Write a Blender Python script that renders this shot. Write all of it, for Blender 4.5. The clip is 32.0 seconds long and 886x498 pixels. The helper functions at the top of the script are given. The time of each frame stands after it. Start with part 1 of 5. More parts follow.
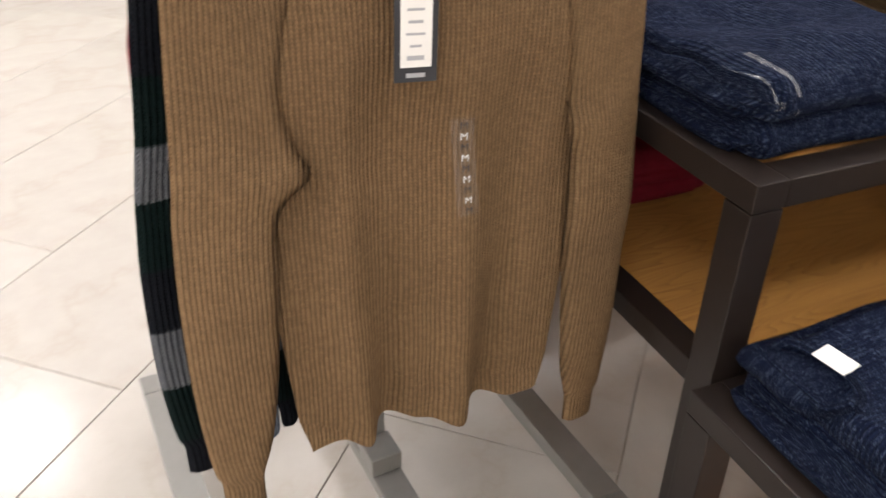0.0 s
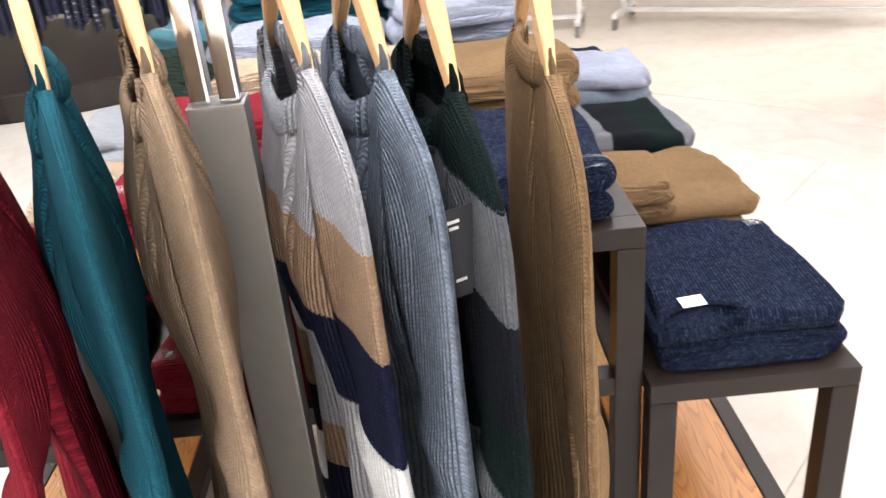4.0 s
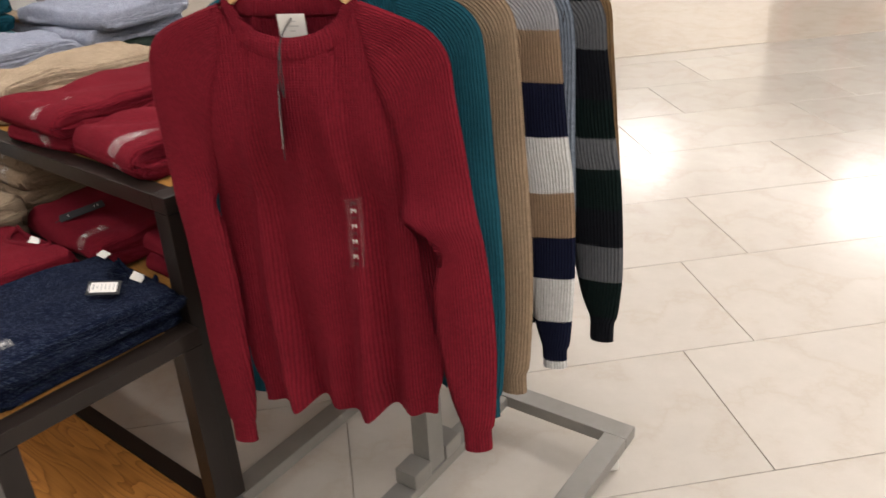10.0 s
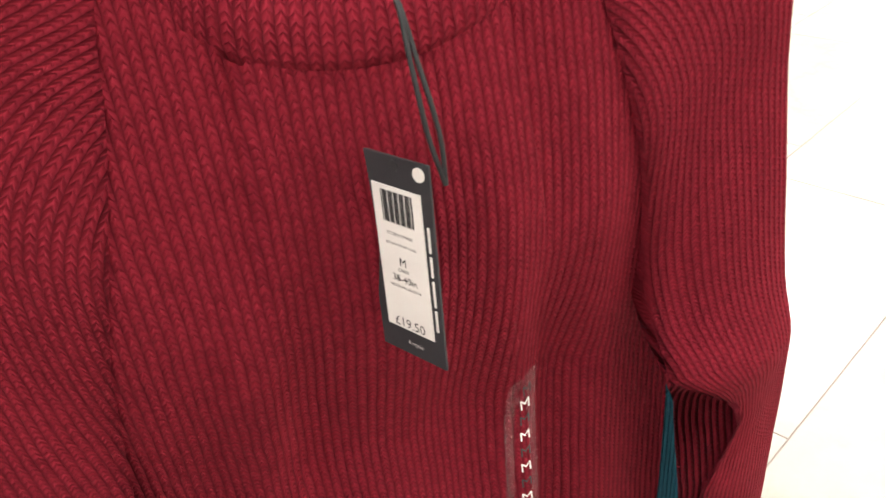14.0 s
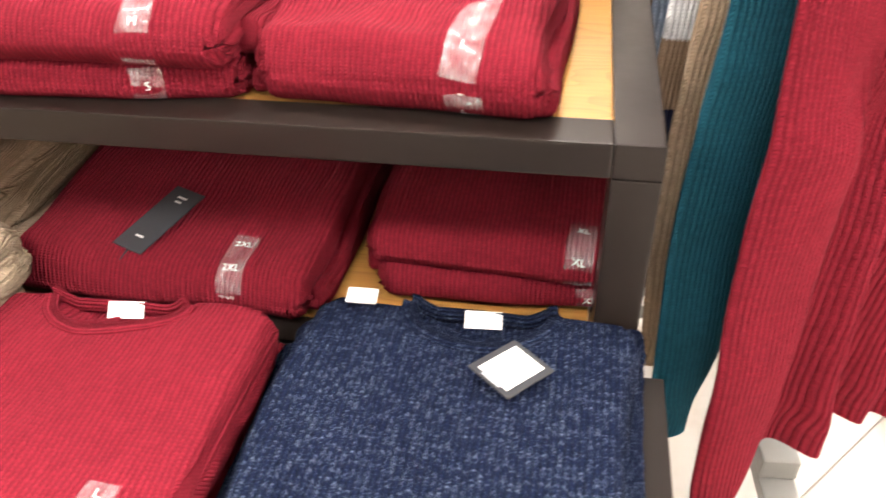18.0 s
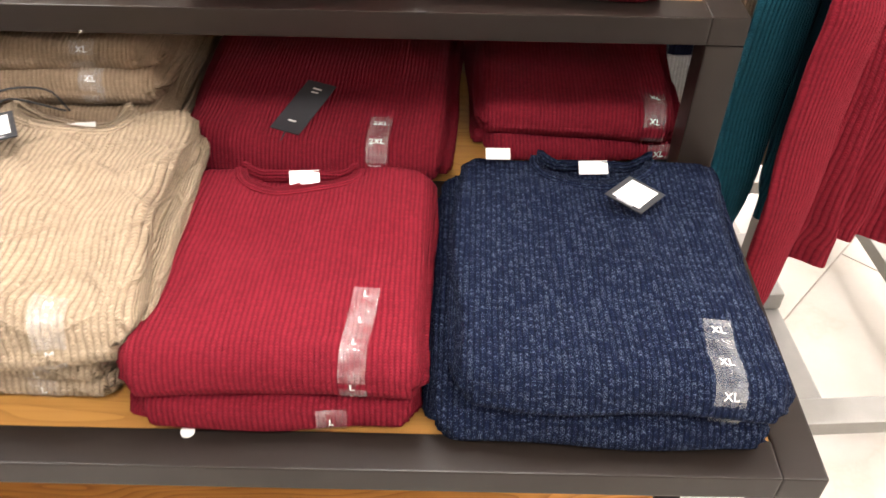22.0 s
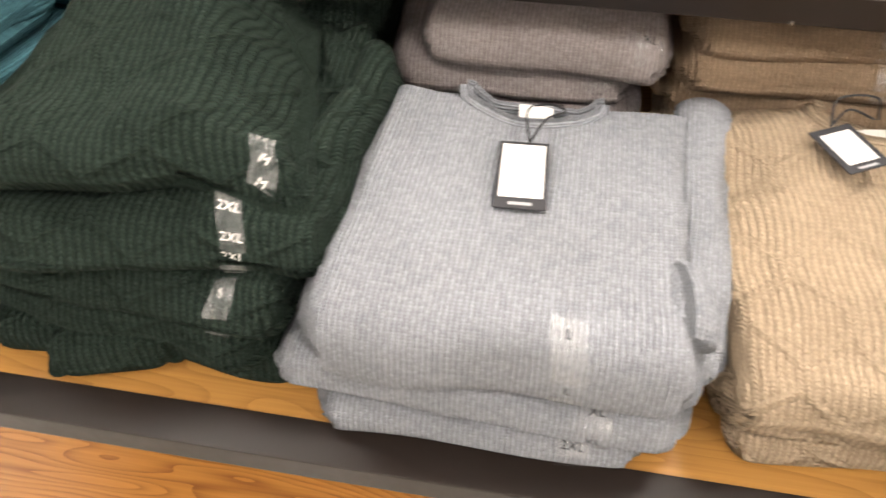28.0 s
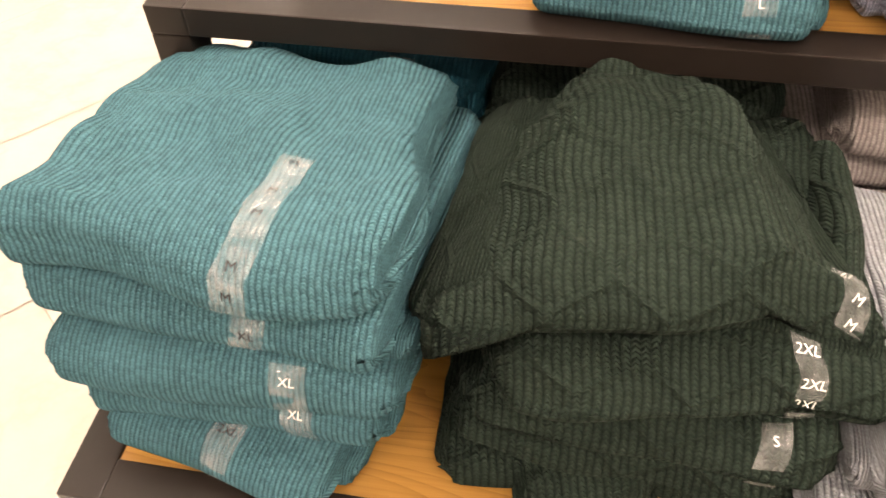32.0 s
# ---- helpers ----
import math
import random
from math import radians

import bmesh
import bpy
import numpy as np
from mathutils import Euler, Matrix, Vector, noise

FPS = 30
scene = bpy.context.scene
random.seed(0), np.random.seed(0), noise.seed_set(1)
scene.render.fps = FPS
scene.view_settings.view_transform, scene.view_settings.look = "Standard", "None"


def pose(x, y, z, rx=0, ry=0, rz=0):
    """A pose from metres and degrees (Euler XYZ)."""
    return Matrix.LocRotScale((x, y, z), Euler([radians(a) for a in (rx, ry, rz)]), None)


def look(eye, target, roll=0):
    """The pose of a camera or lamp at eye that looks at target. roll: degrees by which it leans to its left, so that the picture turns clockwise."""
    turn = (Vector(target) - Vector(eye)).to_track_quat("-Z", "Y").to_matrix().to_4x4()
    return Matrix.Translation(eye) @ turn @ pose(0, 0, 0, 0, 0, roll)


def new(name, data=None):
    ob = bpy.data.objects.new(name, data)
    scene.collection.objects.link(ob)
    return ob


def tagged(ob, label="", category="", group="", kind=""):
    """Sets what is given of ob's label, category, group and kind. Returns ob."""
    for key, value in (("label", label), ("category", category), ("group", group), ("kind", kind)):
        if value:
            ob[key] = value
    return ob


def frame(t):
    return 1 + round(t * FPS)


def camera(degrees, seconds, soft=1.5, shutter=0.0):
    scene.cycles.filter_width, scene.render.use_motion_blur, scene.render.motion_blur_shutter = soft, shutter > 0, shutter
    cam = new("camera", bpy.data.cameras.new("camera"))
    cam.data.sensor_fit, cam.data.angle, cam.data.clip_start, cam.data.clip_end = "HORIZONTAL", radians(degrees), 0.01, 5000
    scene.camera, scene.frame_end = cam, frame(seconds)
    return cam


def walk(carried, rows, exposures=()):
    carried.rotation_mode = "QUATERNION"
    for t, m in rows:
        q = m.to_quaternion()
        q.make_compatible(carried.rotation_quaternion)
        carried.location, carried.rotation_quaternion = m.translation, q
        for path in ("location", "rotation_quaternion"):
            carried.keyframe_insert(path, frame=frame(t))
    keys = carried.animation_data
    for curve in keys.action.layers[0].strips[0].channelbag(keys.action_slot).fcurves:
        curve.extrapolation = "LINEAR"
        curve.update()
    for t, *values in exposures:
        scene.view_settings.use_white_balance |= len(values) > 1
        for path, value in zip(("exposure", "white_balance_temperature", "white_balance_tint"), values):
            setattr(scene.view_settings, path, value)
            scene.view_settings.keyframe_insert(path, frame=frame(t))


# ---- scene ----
cam = camera(56.1, 32.0, shutter=0.5)
PATH = [
    (0, (0.549, 1.31, 1.136), (-0.124, -0.24, 0.066), 0.9),
    (0.5, (0.637, 1.239, 1.146), (-0.315, -0.142, 0.057), -1.0),
    (1, (0.701, 1.165, 1.141), (-0.361, -0.123, 0.041), -3.5),
    (1.5, (0.785, 1.1, 1.171), (-0.48, 0.018, 0.063), -4.7),
    (2, (0.909, 0.984, 1.198), (-0.562, 0.175, 0.111), -5.1),
    (2.5, (0.973, 0.856, 1.213), (-0.622, 0.187, 0.209), -6.6),
    (3, (0.962, 0.707, 1.225), (-0.765, 0.241, 0.33), -6.9),
    (3.5, (0.975, 0.594, 1.237), (-0.817, 0.369, 0.377), -5.7),
    (5.5, (1.125, 0.191, 1.311), (-0.546, 0.682, 0.328), -6.1),
    (6, (1.189, 0.016, 1.305), (-0.473, 0.627, 0.374), -5.2),
    (6.5, (1.07, -0.12, 1.311), (-0.45, 0.8, 0.394), -4.8),
    (7, (0.975, -0.19, 1.302), (-0.423, 0.889, 0.369), -4.7),
    (7.5, (0.997, -0.289, 1.263), (-0.283, 1.001, 0.427), -4.8),
    (8, (0.974, -0.39, 1.259), (-0.132, 1.026, 0.381), -4.7),
    (8.5, (0.977, -0.464, 1.248), (-0.076, 0.973, 0.341), -4.9),
    (9, (1.012, -0.523, 1.265), (-0.083, 0.884, 0.357), -4.4),
    (9.5, (1.118, -0.589, 1.275), (-0.021, 0.772, 0.354), -5.2),
    (10, (1.178, -0.688, 1.289), (0.026, 0.681, 0.396), -3.3),
    (10.5, (1.134, -0.785, 1.297), (-0.033, 0.608, 0.46), -2.7),
    (11, (1.068, -0.808, 1.279), (-0.053, 0.624, 0.448), -2.8),
    (11.5, (0.927, -0.717, 1.245), (-0.123, 0.765, 0.407), -2.0),
    (12, (0.751, -0.606, 1.223), (-0.233, 0.918, 0.381), -1.7),
    (12.5, (0.588, -0.484, 1.199), (-0.174, 1.131, 0.299), -3.4),
    (13, (0.454, -0.415, 1.182), (-0.005, 1.272, 0.21), -4.0),
    (13.5, (0.375, -0.316, 1.156), (0.111, 1.384, 0.136), -5.6),
    (15.5, (0.267, -0.223, 1.099), (0.368, 1.424, -0.03), 0.0),
    (16, (0.248, -0.298, 1.095), (0.372, 1.36, -0.015), 3.0),
    (16.5, (0.14, -0.448, 1.107), (0.254, 1.23, 0.024), 3.1),
    (17, (0.05, -0.551, 1.102), (0.01, 1.11, -0.012), 0.7),
    (17.5, (-0.016, -0.569, 1.113), (-0.208, 1.049, -0.048), -0.2),
    (18, (-0.08, -0.562, 1.092), (-0.342, 1.006, -0.121), -1.3),
    (18.5, (-0.159, -0.547, 1.1), (-0.309, 0.998, -0.161), -2.4),
    (19, (-0.217, -0.593, 1.121), (-0.169, 0.986, -0.105), -2.7),
    (19.5, (-0.29, -0.623, 1.152), (-0.03, 0.958, -0.044), -3.1),
    (20, (-0.329, -0.648, 1.151), (-0.021, 0.937, -0.029), -2.4),
    (20.5, (-0.374, -0.714, 1.157), (-0.181, 0.89, -0.022), 0.9),
    (21, (-0.378, -0.766, 1.149), (-0.308, 0.831, -0.052), 2.1),
    (21.5, (-0.333, -0.771, 1.135), (-0.263, 0.76, -0.151), 0.7),
    (22, (-0.308, -0.79, 1.154), (-0.311, 0.701, -0.179), 1.1),
    (22.5, (-0.301, -0.812, 1.165), (-0.393, 0.671, -0.173), 2.7),
    (23, (-0.354, -0.816, 1.167), (-0.528, 0.655, -0.177), 2.5),
    (23.5, (-0.474, -0.803, 1.16), (-0.69, 0.645, -0.202), 0.3),
    (24, (-0.568, -0.815, 1.161), (-0.794, 0.623, -0.21), -0.7),
    (24.5, (-0.613, -0.813, 1.162), (-0.884, 0.599, -0.229), -0.2),
    (26.5, (-0.824, -0.627, 1.182), (-0.996, 0.624, -0.368), -2.1),
    (27, (-0.858, -0.624, 1.181), (-1.002, 0.637, -0.365), -0.8),
    (27.5, (-0.943, -0.648, 1.185), (-1.128, 0.619, -0.351), -1.2),
    (28, (-1.025, -0.666, 1.182), (-1.277, 0.59, -0.353), -1.6),
    (28.5, (-1.09, -0.633, 1.166), (-1.391, 0.588, -0.39), -1.8),
    (29, (-1.167, -0.558, 1.155), (-1.493, 0.62, -0.428), -3.9),
    (29.5, (-1.215, -0.541, 1.163), (-1.494, 0.608, -0.45), -4.6),
    (30, (-1.282, -0.576, 1.174), (-1.435, 0.599, -0.437), -3.6),
    (30.5, (-1.339, -0.605, 1.191), (-1.4, 0.65, -0.365), -1.7),
    (31, (-1.394, -0.617, 1.194), (-1.467, 0.687, -0.321), 0.1),
    (31.5, (-1.434, -0.629, 1.196), (-1.614, 0.677, -0.307), -0.7),
    (32, (-1.444, -0.634, 1.199), (-1.719, 0.664, -0.298), -2.6),
]
EXPOSURES = [(0.0, -0.45, 6000, 12), (0.5, 0.48, 5900, 12), (1.0, 0.7, 5850, 12), (2.0, 0.62, 5750, 12), (3.0, 0.64, 5750, 12), (3.5, 0.55, 5800, 12), (5.5, -0.36, 5950, 12), (7.3, -0.36, 5950, 12), (8.0, -0.83, 6250, 12), (11.2, -0.8, 6250, 12), (12.0, -0.57, 6300, 12), (12.7, -0.18, 6250, 12), (13.5, -0.1, 6250, 12), (16, 0.0, 6300, 12), (17, 0.6, 6300, 12), (19, 1.05, 6300, 12), (20, 0.8, 6300, 12), (21, 0.5, 6300, 12), (22, 0.5, 6300, 12), (23, 0.45, 6300, 12), (24, 0.06, 6300, 12), (27, 0.08, 6300, 12), (28, 0.25, 6600, 12), (29, 0.4, 6600, 12), (30, 0.65, 7000, 12), (31, 0.5, 7500, 15), (32, 0.45, 7850, 19)]
walk(cam, [(t, look(eye, target, roll)) for t, eye, target, roll in PATH], EXPOSURES)

# ---- light ----
world = bpy.data.worlds.new("store_air")
scene.world = world
world.use_nodes = True
world.node_tree.nodes["Background"].inputs[0].default_value = (1.0, 0.96, 0.9, 1)
world.node_tree.nodes["Background"].inputs[1].default_value = 0.012
LAMP_Z = 2.86
LAMPS = [(x, y) for x in (-3.9, -2.1, -0.3, 1.5, 3.3) for y in (-3.3, -1.55, 0.2, 1.95)]
for lx, ly in LAMPS:
    lamp = bpy.data.lights.new("ceiling_lamp_light", "AREA")
    lamp.shape, lamp.size, lamp.energy, lamp.color = "SQUARE", 0.5, 15, (1.0, 0.95, 0.90)
    lamp.spread = radians(160)
    new("ceiling_lamp_light", lamp).matrix_world = pose(lx, ly, LAMP_Z - 0.02)
FAR_LAMPS = [(x, y) for x in (-3.6, -0.6, 2.4, 5.2) for y in (5.0, 7.2, 9.4) if (x, y) not in ((-0.6, 5.0), (-0.6, 7.2))] + [(5.2, y) for y in (-3.4, -0.6, 2.2)]
for lx, ly in FAR_LAMPS:
    lamp = bpy.data.lights.new("ceiling_lamp_light", "AREA")
    lamp.shape, lamp.size, lamp.energy, lamp.color = "SQUARE", 0.9, 90, (1.0, 0.95, 0.90)
    lamp.spread = radians(160)
    new("ceiling_lamp_light", lamp).matrix_world = pose(lx, ly, LAMP_Z - 0.02)

# ---- materials ----
def mat(name):
    m = bpy.data.materials.new(name)
    m.use_nodes = True
    nt = m.node_tree
    return m, nt, nt.nodes["Principled BSDF"]


def nd(nt, kind, **kw):
    n = nt.nodes.new(kind)
    for k, v in kw.items():
        if k == "op":
            n.operation = v
        elif k == "vals":
            for i, x in v.items():
                n.inputs[i].default_value = x
    return n


def mth(nt, op, a, b=None, c=None):
    n = nt.nodes.new("ShaderNodeMath")
    n.operation = op
    for i, v in enumerate((a, b, c)):
        if v is None:
            continue
        if isinstance(v, (int, float)):
            n.inputs[i].default_value = v
        else:
            nt.links.new(v, n.inputs[i])
    return n.outputs[0]


def mixc(nt, f, a, b):
    n = nt.nodes.new("ShaderNodeMix")
    n.data_type = "RGBA"
    for i, v in ((0, f), (6, a), (7, b)):
        if isinstance(v, (int, float)):
            n.inputs[i].default_value = v
        elif isinstance(v, tuple):
            n.inputs[i].default_value = (*v, 1)
        else:
            nt.links.new(v, n.inputs[i])
    return n.outputs[2]


def noise_tex(nt, vec, scale, detail=3, rough=0.55):
    n = nt.nodes.new("ShaderNodeTexNoise")
    n.inputs["Scale"].default_value, n.inputs["Detail"].default_value, n.inputs["Roughness"].default_value = scale, detail, rough
    if vec is not None:
        nt.links.new(vec, n.inputs["Vector"])
    return n.outputs["Fac"]


def ramp(nt, f, stops, const=False):
    n = nt.nodes.new("ShaderNodeValToRGB")
    n.color_ramp.interpolation = "CONSTANT" if const else "LINEAR"
    el = n.color_ramp.elements
    while len(el) < len(stops):
        el.new(0.5)
    for e, (p, c) in zip(el, stops):
        e.position, e.color = p, (*c, 1)
    nt.links.new(f, n.inputs[0])
    return n.outputs[0]


def bump(nt, height, strength, dist):
    n = nt.nodes.new("ShaderNodeBump")
    n.inputs["Strength"].default_value, n.inputs["Distance"].default_value = strength, dist
    nt.links.new(height, n.inputs["Height"])
    return n.outputs[0]


def sc(c, k):
    return tuple(min(1, v * k) for v in c)


def knit(name, color, pitch=0.0055, relief=0.0016, heather=0.25, cable=0.0, bands=None, fleck=None, con=1.0):
    """Rib knit: ribs across U built of V stitches along V, both in metres; cable: the spacing of travelling cables."""
    m, nt, bs = mat(name)
    uv = nt.nodes.new("ShaderNodeUVMap")
    uv.uv_map = "UVMap"
    sep = nt.nodes.new("ShaderNodeSeparateXYZ")
    nt.links.new(uv.outputs[0], sep.inputs[0])
    u, v = sep.outputs[0], sep.outputs[1]

    def mul(x, y):
        return mth(nt, "MULTIPLY", x, y)

    def add(x, y):
        return mth(nt, "ADD", x, y)

    def cell(cx, cy):
        c = nt.nodes.new("ShaderNodeCombineXYZ")
        nt.links.new(cx, c.inputs[0])
        nt.links.new(cy, c.inputs[1])
        w = nt.nodes.new("ShaderNodeTexWhiteNoise")
        w.noise_dimensions = "2D"
        nt.links.new(c.outputs[0], w.inputs["Vector"])
        return w.outputs["Value"]
    wob = mth(nt, "SUBTRACT", noise_tex(nt, uv.outputs[0], 16, 3), 0.5)
    u2, v = add(u, mul(wob, pitch * 0.7)), add(v, mul(wob, pitch * 0.7))
    fine = noise_tex(nt, uv.outputs[0], 560, 3, 0.65)
    fuzz = noise_tex(nt, uv.outputs[0], 150, 3, 0.6)
    big = noise_tex(nt, uv.outputs[0], 9, 3)
    cab = None
    if cable:
        drift = mul(mth(nt, "SUBTRACT", noise_tex(nt, uv.outputs[0], 4, 2), 0.5), 0.075)
        zig = mul(mth(nt, "SINE", mul(add(v, drift), 2 * math.pi / 0.105)), cable * 0.26)

        def away(x):
            return mth(nt, "PINGPONG", add(x, drift), cable * 0.5)

        def rope(d):
            e = mth(nt, "MAXIMUM", mth(nt, "SUBTRACT", 1.0, mth(nt, "DIVIDE", d, 0.0085)), 0.0)
            return mul(mul(e, e), mth(nt, "SUBTRACT", 3.0, mul(e, 2.0)))
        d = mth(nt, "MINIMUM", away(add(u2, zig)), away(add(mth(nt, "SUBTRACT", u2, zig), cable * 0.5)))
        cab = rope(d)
        # band along both sides of a rope: sunk in the relief, shaded in the colour
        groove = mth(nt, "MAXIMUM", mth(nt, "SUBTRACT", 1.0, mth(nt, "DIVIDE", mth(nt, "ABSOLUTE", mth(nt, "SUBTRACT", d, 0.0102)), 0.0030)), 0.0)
        u2 = add(u2, mul(zig, 0.07))
    pu = mul(u2, 1 / pitch)
    fx, cx = mth(nt, "FRACT", pu), mth(nt, "FLOOR", pu)
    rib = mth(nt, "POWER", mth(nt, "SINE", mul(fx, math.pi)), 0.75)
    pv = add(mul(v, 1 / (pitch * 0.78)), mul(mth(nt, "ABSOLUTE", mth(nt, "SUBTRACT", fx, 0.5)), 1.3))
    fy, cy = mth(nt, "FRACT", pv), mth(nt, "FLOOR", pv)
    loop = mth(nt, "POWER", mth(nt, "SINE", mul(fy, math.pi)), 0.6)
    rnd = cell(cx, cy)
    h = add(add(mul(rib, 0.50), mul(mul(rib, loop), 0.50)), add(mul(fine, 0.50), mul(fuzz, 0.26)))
    # valley shade between ribs and loops painted into the colour, plus random yarn tone
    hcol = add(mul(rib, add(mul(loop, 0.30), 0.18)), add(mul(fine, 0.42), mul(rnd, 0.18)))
    if cab is not None:
        h = add(mul(h, mth(nt, "SUBTRACT", 1.0, mul(cab, 0.45))), mul(cab, mth(nt, "MULTIPLY", add(mul(loop, 0.35), 1.05), 1.35)))
        # cable shading put into the colour: ropes lightened, the bands beside them darkened
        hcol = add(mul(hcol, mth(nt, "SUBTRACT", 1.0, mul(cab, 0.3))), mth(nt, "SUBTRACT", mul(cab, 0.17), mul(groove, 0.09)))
        h = mth(nt, "SUBTRACT", h, mul(groove, 0.35))
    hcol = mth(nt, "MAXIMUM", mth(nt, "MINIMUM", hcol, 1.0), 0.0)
    if bands:
        tc = nt.nodes.new("ShaderNodeTexCoord")
        s2 = nt.nodes.new("ShaderNodeSeparateXYZ")
        nt.links.new(tc.outputs["Object"], s2.inputs[0])
        axis = s2.outputs[{"x": 0, "z": 2}[bands[0]]]
        jit = mul(mth(nt, "SUBTRACT", loop, 0.5), 0.004)
        wav = mul(mth(nt, "SUBTRACT", noise_tex(nt, tc.outputs["Object"], 7, 2), 0.5), 0.012)
        f = mth(nt, "DIVIDE", mth(nt, "SUBTRACT", add(add(axis, jit), wav), bands[1]), bands[2] - bands[1])
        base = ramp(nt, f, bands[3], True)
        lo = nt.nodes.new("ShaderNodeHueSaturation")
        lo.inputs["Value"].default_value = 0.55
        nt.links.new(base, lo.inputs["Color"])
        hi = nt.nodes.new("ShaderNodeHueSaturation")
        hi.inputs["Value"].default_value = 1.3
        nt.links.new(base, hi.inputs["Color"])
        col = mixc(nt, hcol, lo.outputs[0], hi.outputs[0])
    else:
        # painted shade runs from darkened valleys to lightened rib crowns, con sets how strongly
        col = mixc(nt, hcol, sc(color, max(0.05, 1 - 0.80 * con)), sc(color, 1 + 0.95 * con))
    if heather:
        mpf = nt.nodes.new("ShaderNodeMapping")
        mpf.inputs["Scale"].default_value = (1.0, 0.40, 1.0)
        nt.links.new(uv.outputs[0], mpf.inputs["Vector"])
        hn = noise_tex(nt, mpf.outputs[0], 1150, 2, 0.6)
        spot = mth(nt, "GREATER_THAN", add(mul(hn, 1.6), mul(rnd, 0.24)), 1.06)
        col = mixc(nt, mul(mul(spot, heather), mul(rib, add(mul(loop, 0.7), 0.3))), col, fleck or sc(color, 1.7))
    v2 = nt.nodes.new("ShaderNodeHueSaturation")
    nt.links.new(col, v2.inputs["Color"])
    nt.links.new(add(mul(big, 0.36), 0.82), v2.inputs["Value"])
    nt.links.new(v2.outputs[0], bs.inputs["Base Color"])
    bs.inputs["Roughness"].default_value = 0.95
    bs.inputs["Specular IOR Level"].default_value = 0.06
    bs.inputs["Sheen Weight"].default_value = 0.0
    bs.inputs["Sheen Roughness"].default_value = 0.6
    nt.links.new(bump(nt, h, 0.95, relief * 2.2), bs.inputs["Normal"])
    return m


def plain(name, color, rough=0.5, metal=0.0, var=0.12, scale=30, relief=0.0, spec=0.5):
    m, nt, bs = mat(name)
    tc = nt.nodes.new("ShaderNodeTexCoord")
    n = noise_tex(nt, tc.outputs["Object"], scale, 4)
    col = mixc(nt, n, sc(color, 1 - var), sc(color, 1 + var))
    nt.links.new(col, bs.inputs["Base Color"])
    n2 = noise_tex(nt, tc.outputs["Object"], scale * 7, 3)
    nt.links.new(mth(nt, "ADD", mth(nt, "MULTIPLY", n2, 0.16), rough - 0.08), bs.inputs["Roughness"])
    bs.inputs["Metallic"].default_value = metal
    bs.inputs["Specular IOR Level"].default_value = spec
    if relief:
        nt.links.new(bump(nt, n2, 0.6, relief), bs.inputs["Normal"])
    return m


def wood(name, light, dark, along="x", scale=1.0, rough=0.35, bold=0.42):
    m, nt, bs = mat(name)
    tc = nt.nodes.new("ShaderNodeTexCoord")
    mp = nt.nodes.new("ShaderNodeMapping")
    mp.inputs["Scale"].default_value = (1.3, 9, 9) if along == "x" else ((9, 9, 1.3) if along == "z" else (9, 1.3, 9))
    nt.links.new(tc.outputs["Object"], mp.inputs["Vector"])
    wv = noise_tex(nt, mp.outputs[0], 1.5 * scale, 2, 0.4)
    rings = mth(nt, "FRACT", mth(nt, "MULTIPLY", wv, 24))
    rings = mth(nt, "POWER", rings, 3.0)
    mp2 = nt.nodes.new("ShaderNodeMapping")
    mp2.inputs["Scale"].default_value = (6, 260, 260) if along == "x" else ((260, 260, 6) if along == "z" else (260, 6, 260))
    nt.links.new(tc.outputs["Object"], mp2.inputs["Vector"])
    pores = noise_tex(nt, mp2.outputs[0], 1.0, 3)
    f = mth(nt, "ADD", mth(nt, "MULTIPLY", rings, bold), mth(nt, "MULTIPLY", pores, 0.75))
    col = mixc(nt, mth(nt, "MINIMUM", f, 1.0), light, dark)
    nt.links.new(col, bs.inputs["Base Color"])
    bs.inputs["Roughness"].default_value = rough
    nt.links.new(bump(nt, f, 0.25, 0.0008), bs.inputs["Normal"])
    return m


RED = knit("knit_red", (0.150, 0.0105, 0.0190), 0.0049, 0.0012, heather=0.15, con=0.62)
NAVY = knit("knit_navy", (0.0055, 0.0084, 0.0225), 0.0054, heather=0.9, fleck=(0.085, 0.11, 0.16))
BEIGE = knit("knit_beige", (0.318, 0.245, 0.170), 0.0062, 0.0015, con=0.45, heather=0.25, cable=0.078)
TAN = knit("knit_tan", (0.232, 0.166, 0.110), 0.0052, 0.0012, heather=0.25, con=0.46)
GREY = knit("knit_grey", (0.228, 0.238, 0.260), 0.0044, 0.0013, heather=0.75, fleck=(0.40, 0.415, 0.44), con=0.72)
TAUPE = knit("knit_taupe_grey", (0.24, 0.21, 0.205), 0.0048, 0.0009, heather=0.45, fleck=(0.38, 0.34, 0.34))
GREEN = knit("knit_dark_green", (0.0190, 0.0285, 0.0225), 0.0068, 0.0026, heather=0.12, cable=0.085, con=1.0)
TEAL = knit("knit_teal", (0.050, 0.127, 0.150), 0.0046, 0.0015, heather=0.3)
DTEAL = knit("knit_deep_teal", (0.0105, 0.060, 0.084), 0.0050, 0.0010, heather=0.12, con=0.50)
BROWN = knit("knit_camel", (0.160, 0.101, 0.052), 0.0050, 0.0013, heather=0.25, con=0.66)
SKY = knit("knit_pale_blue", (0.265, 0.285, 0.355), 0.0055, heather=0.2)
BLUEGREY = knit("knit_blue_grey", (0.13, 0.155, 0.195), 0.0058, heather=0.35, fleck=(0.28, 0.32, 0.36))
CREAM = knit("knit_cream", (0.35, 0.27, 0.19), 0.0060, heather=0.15)
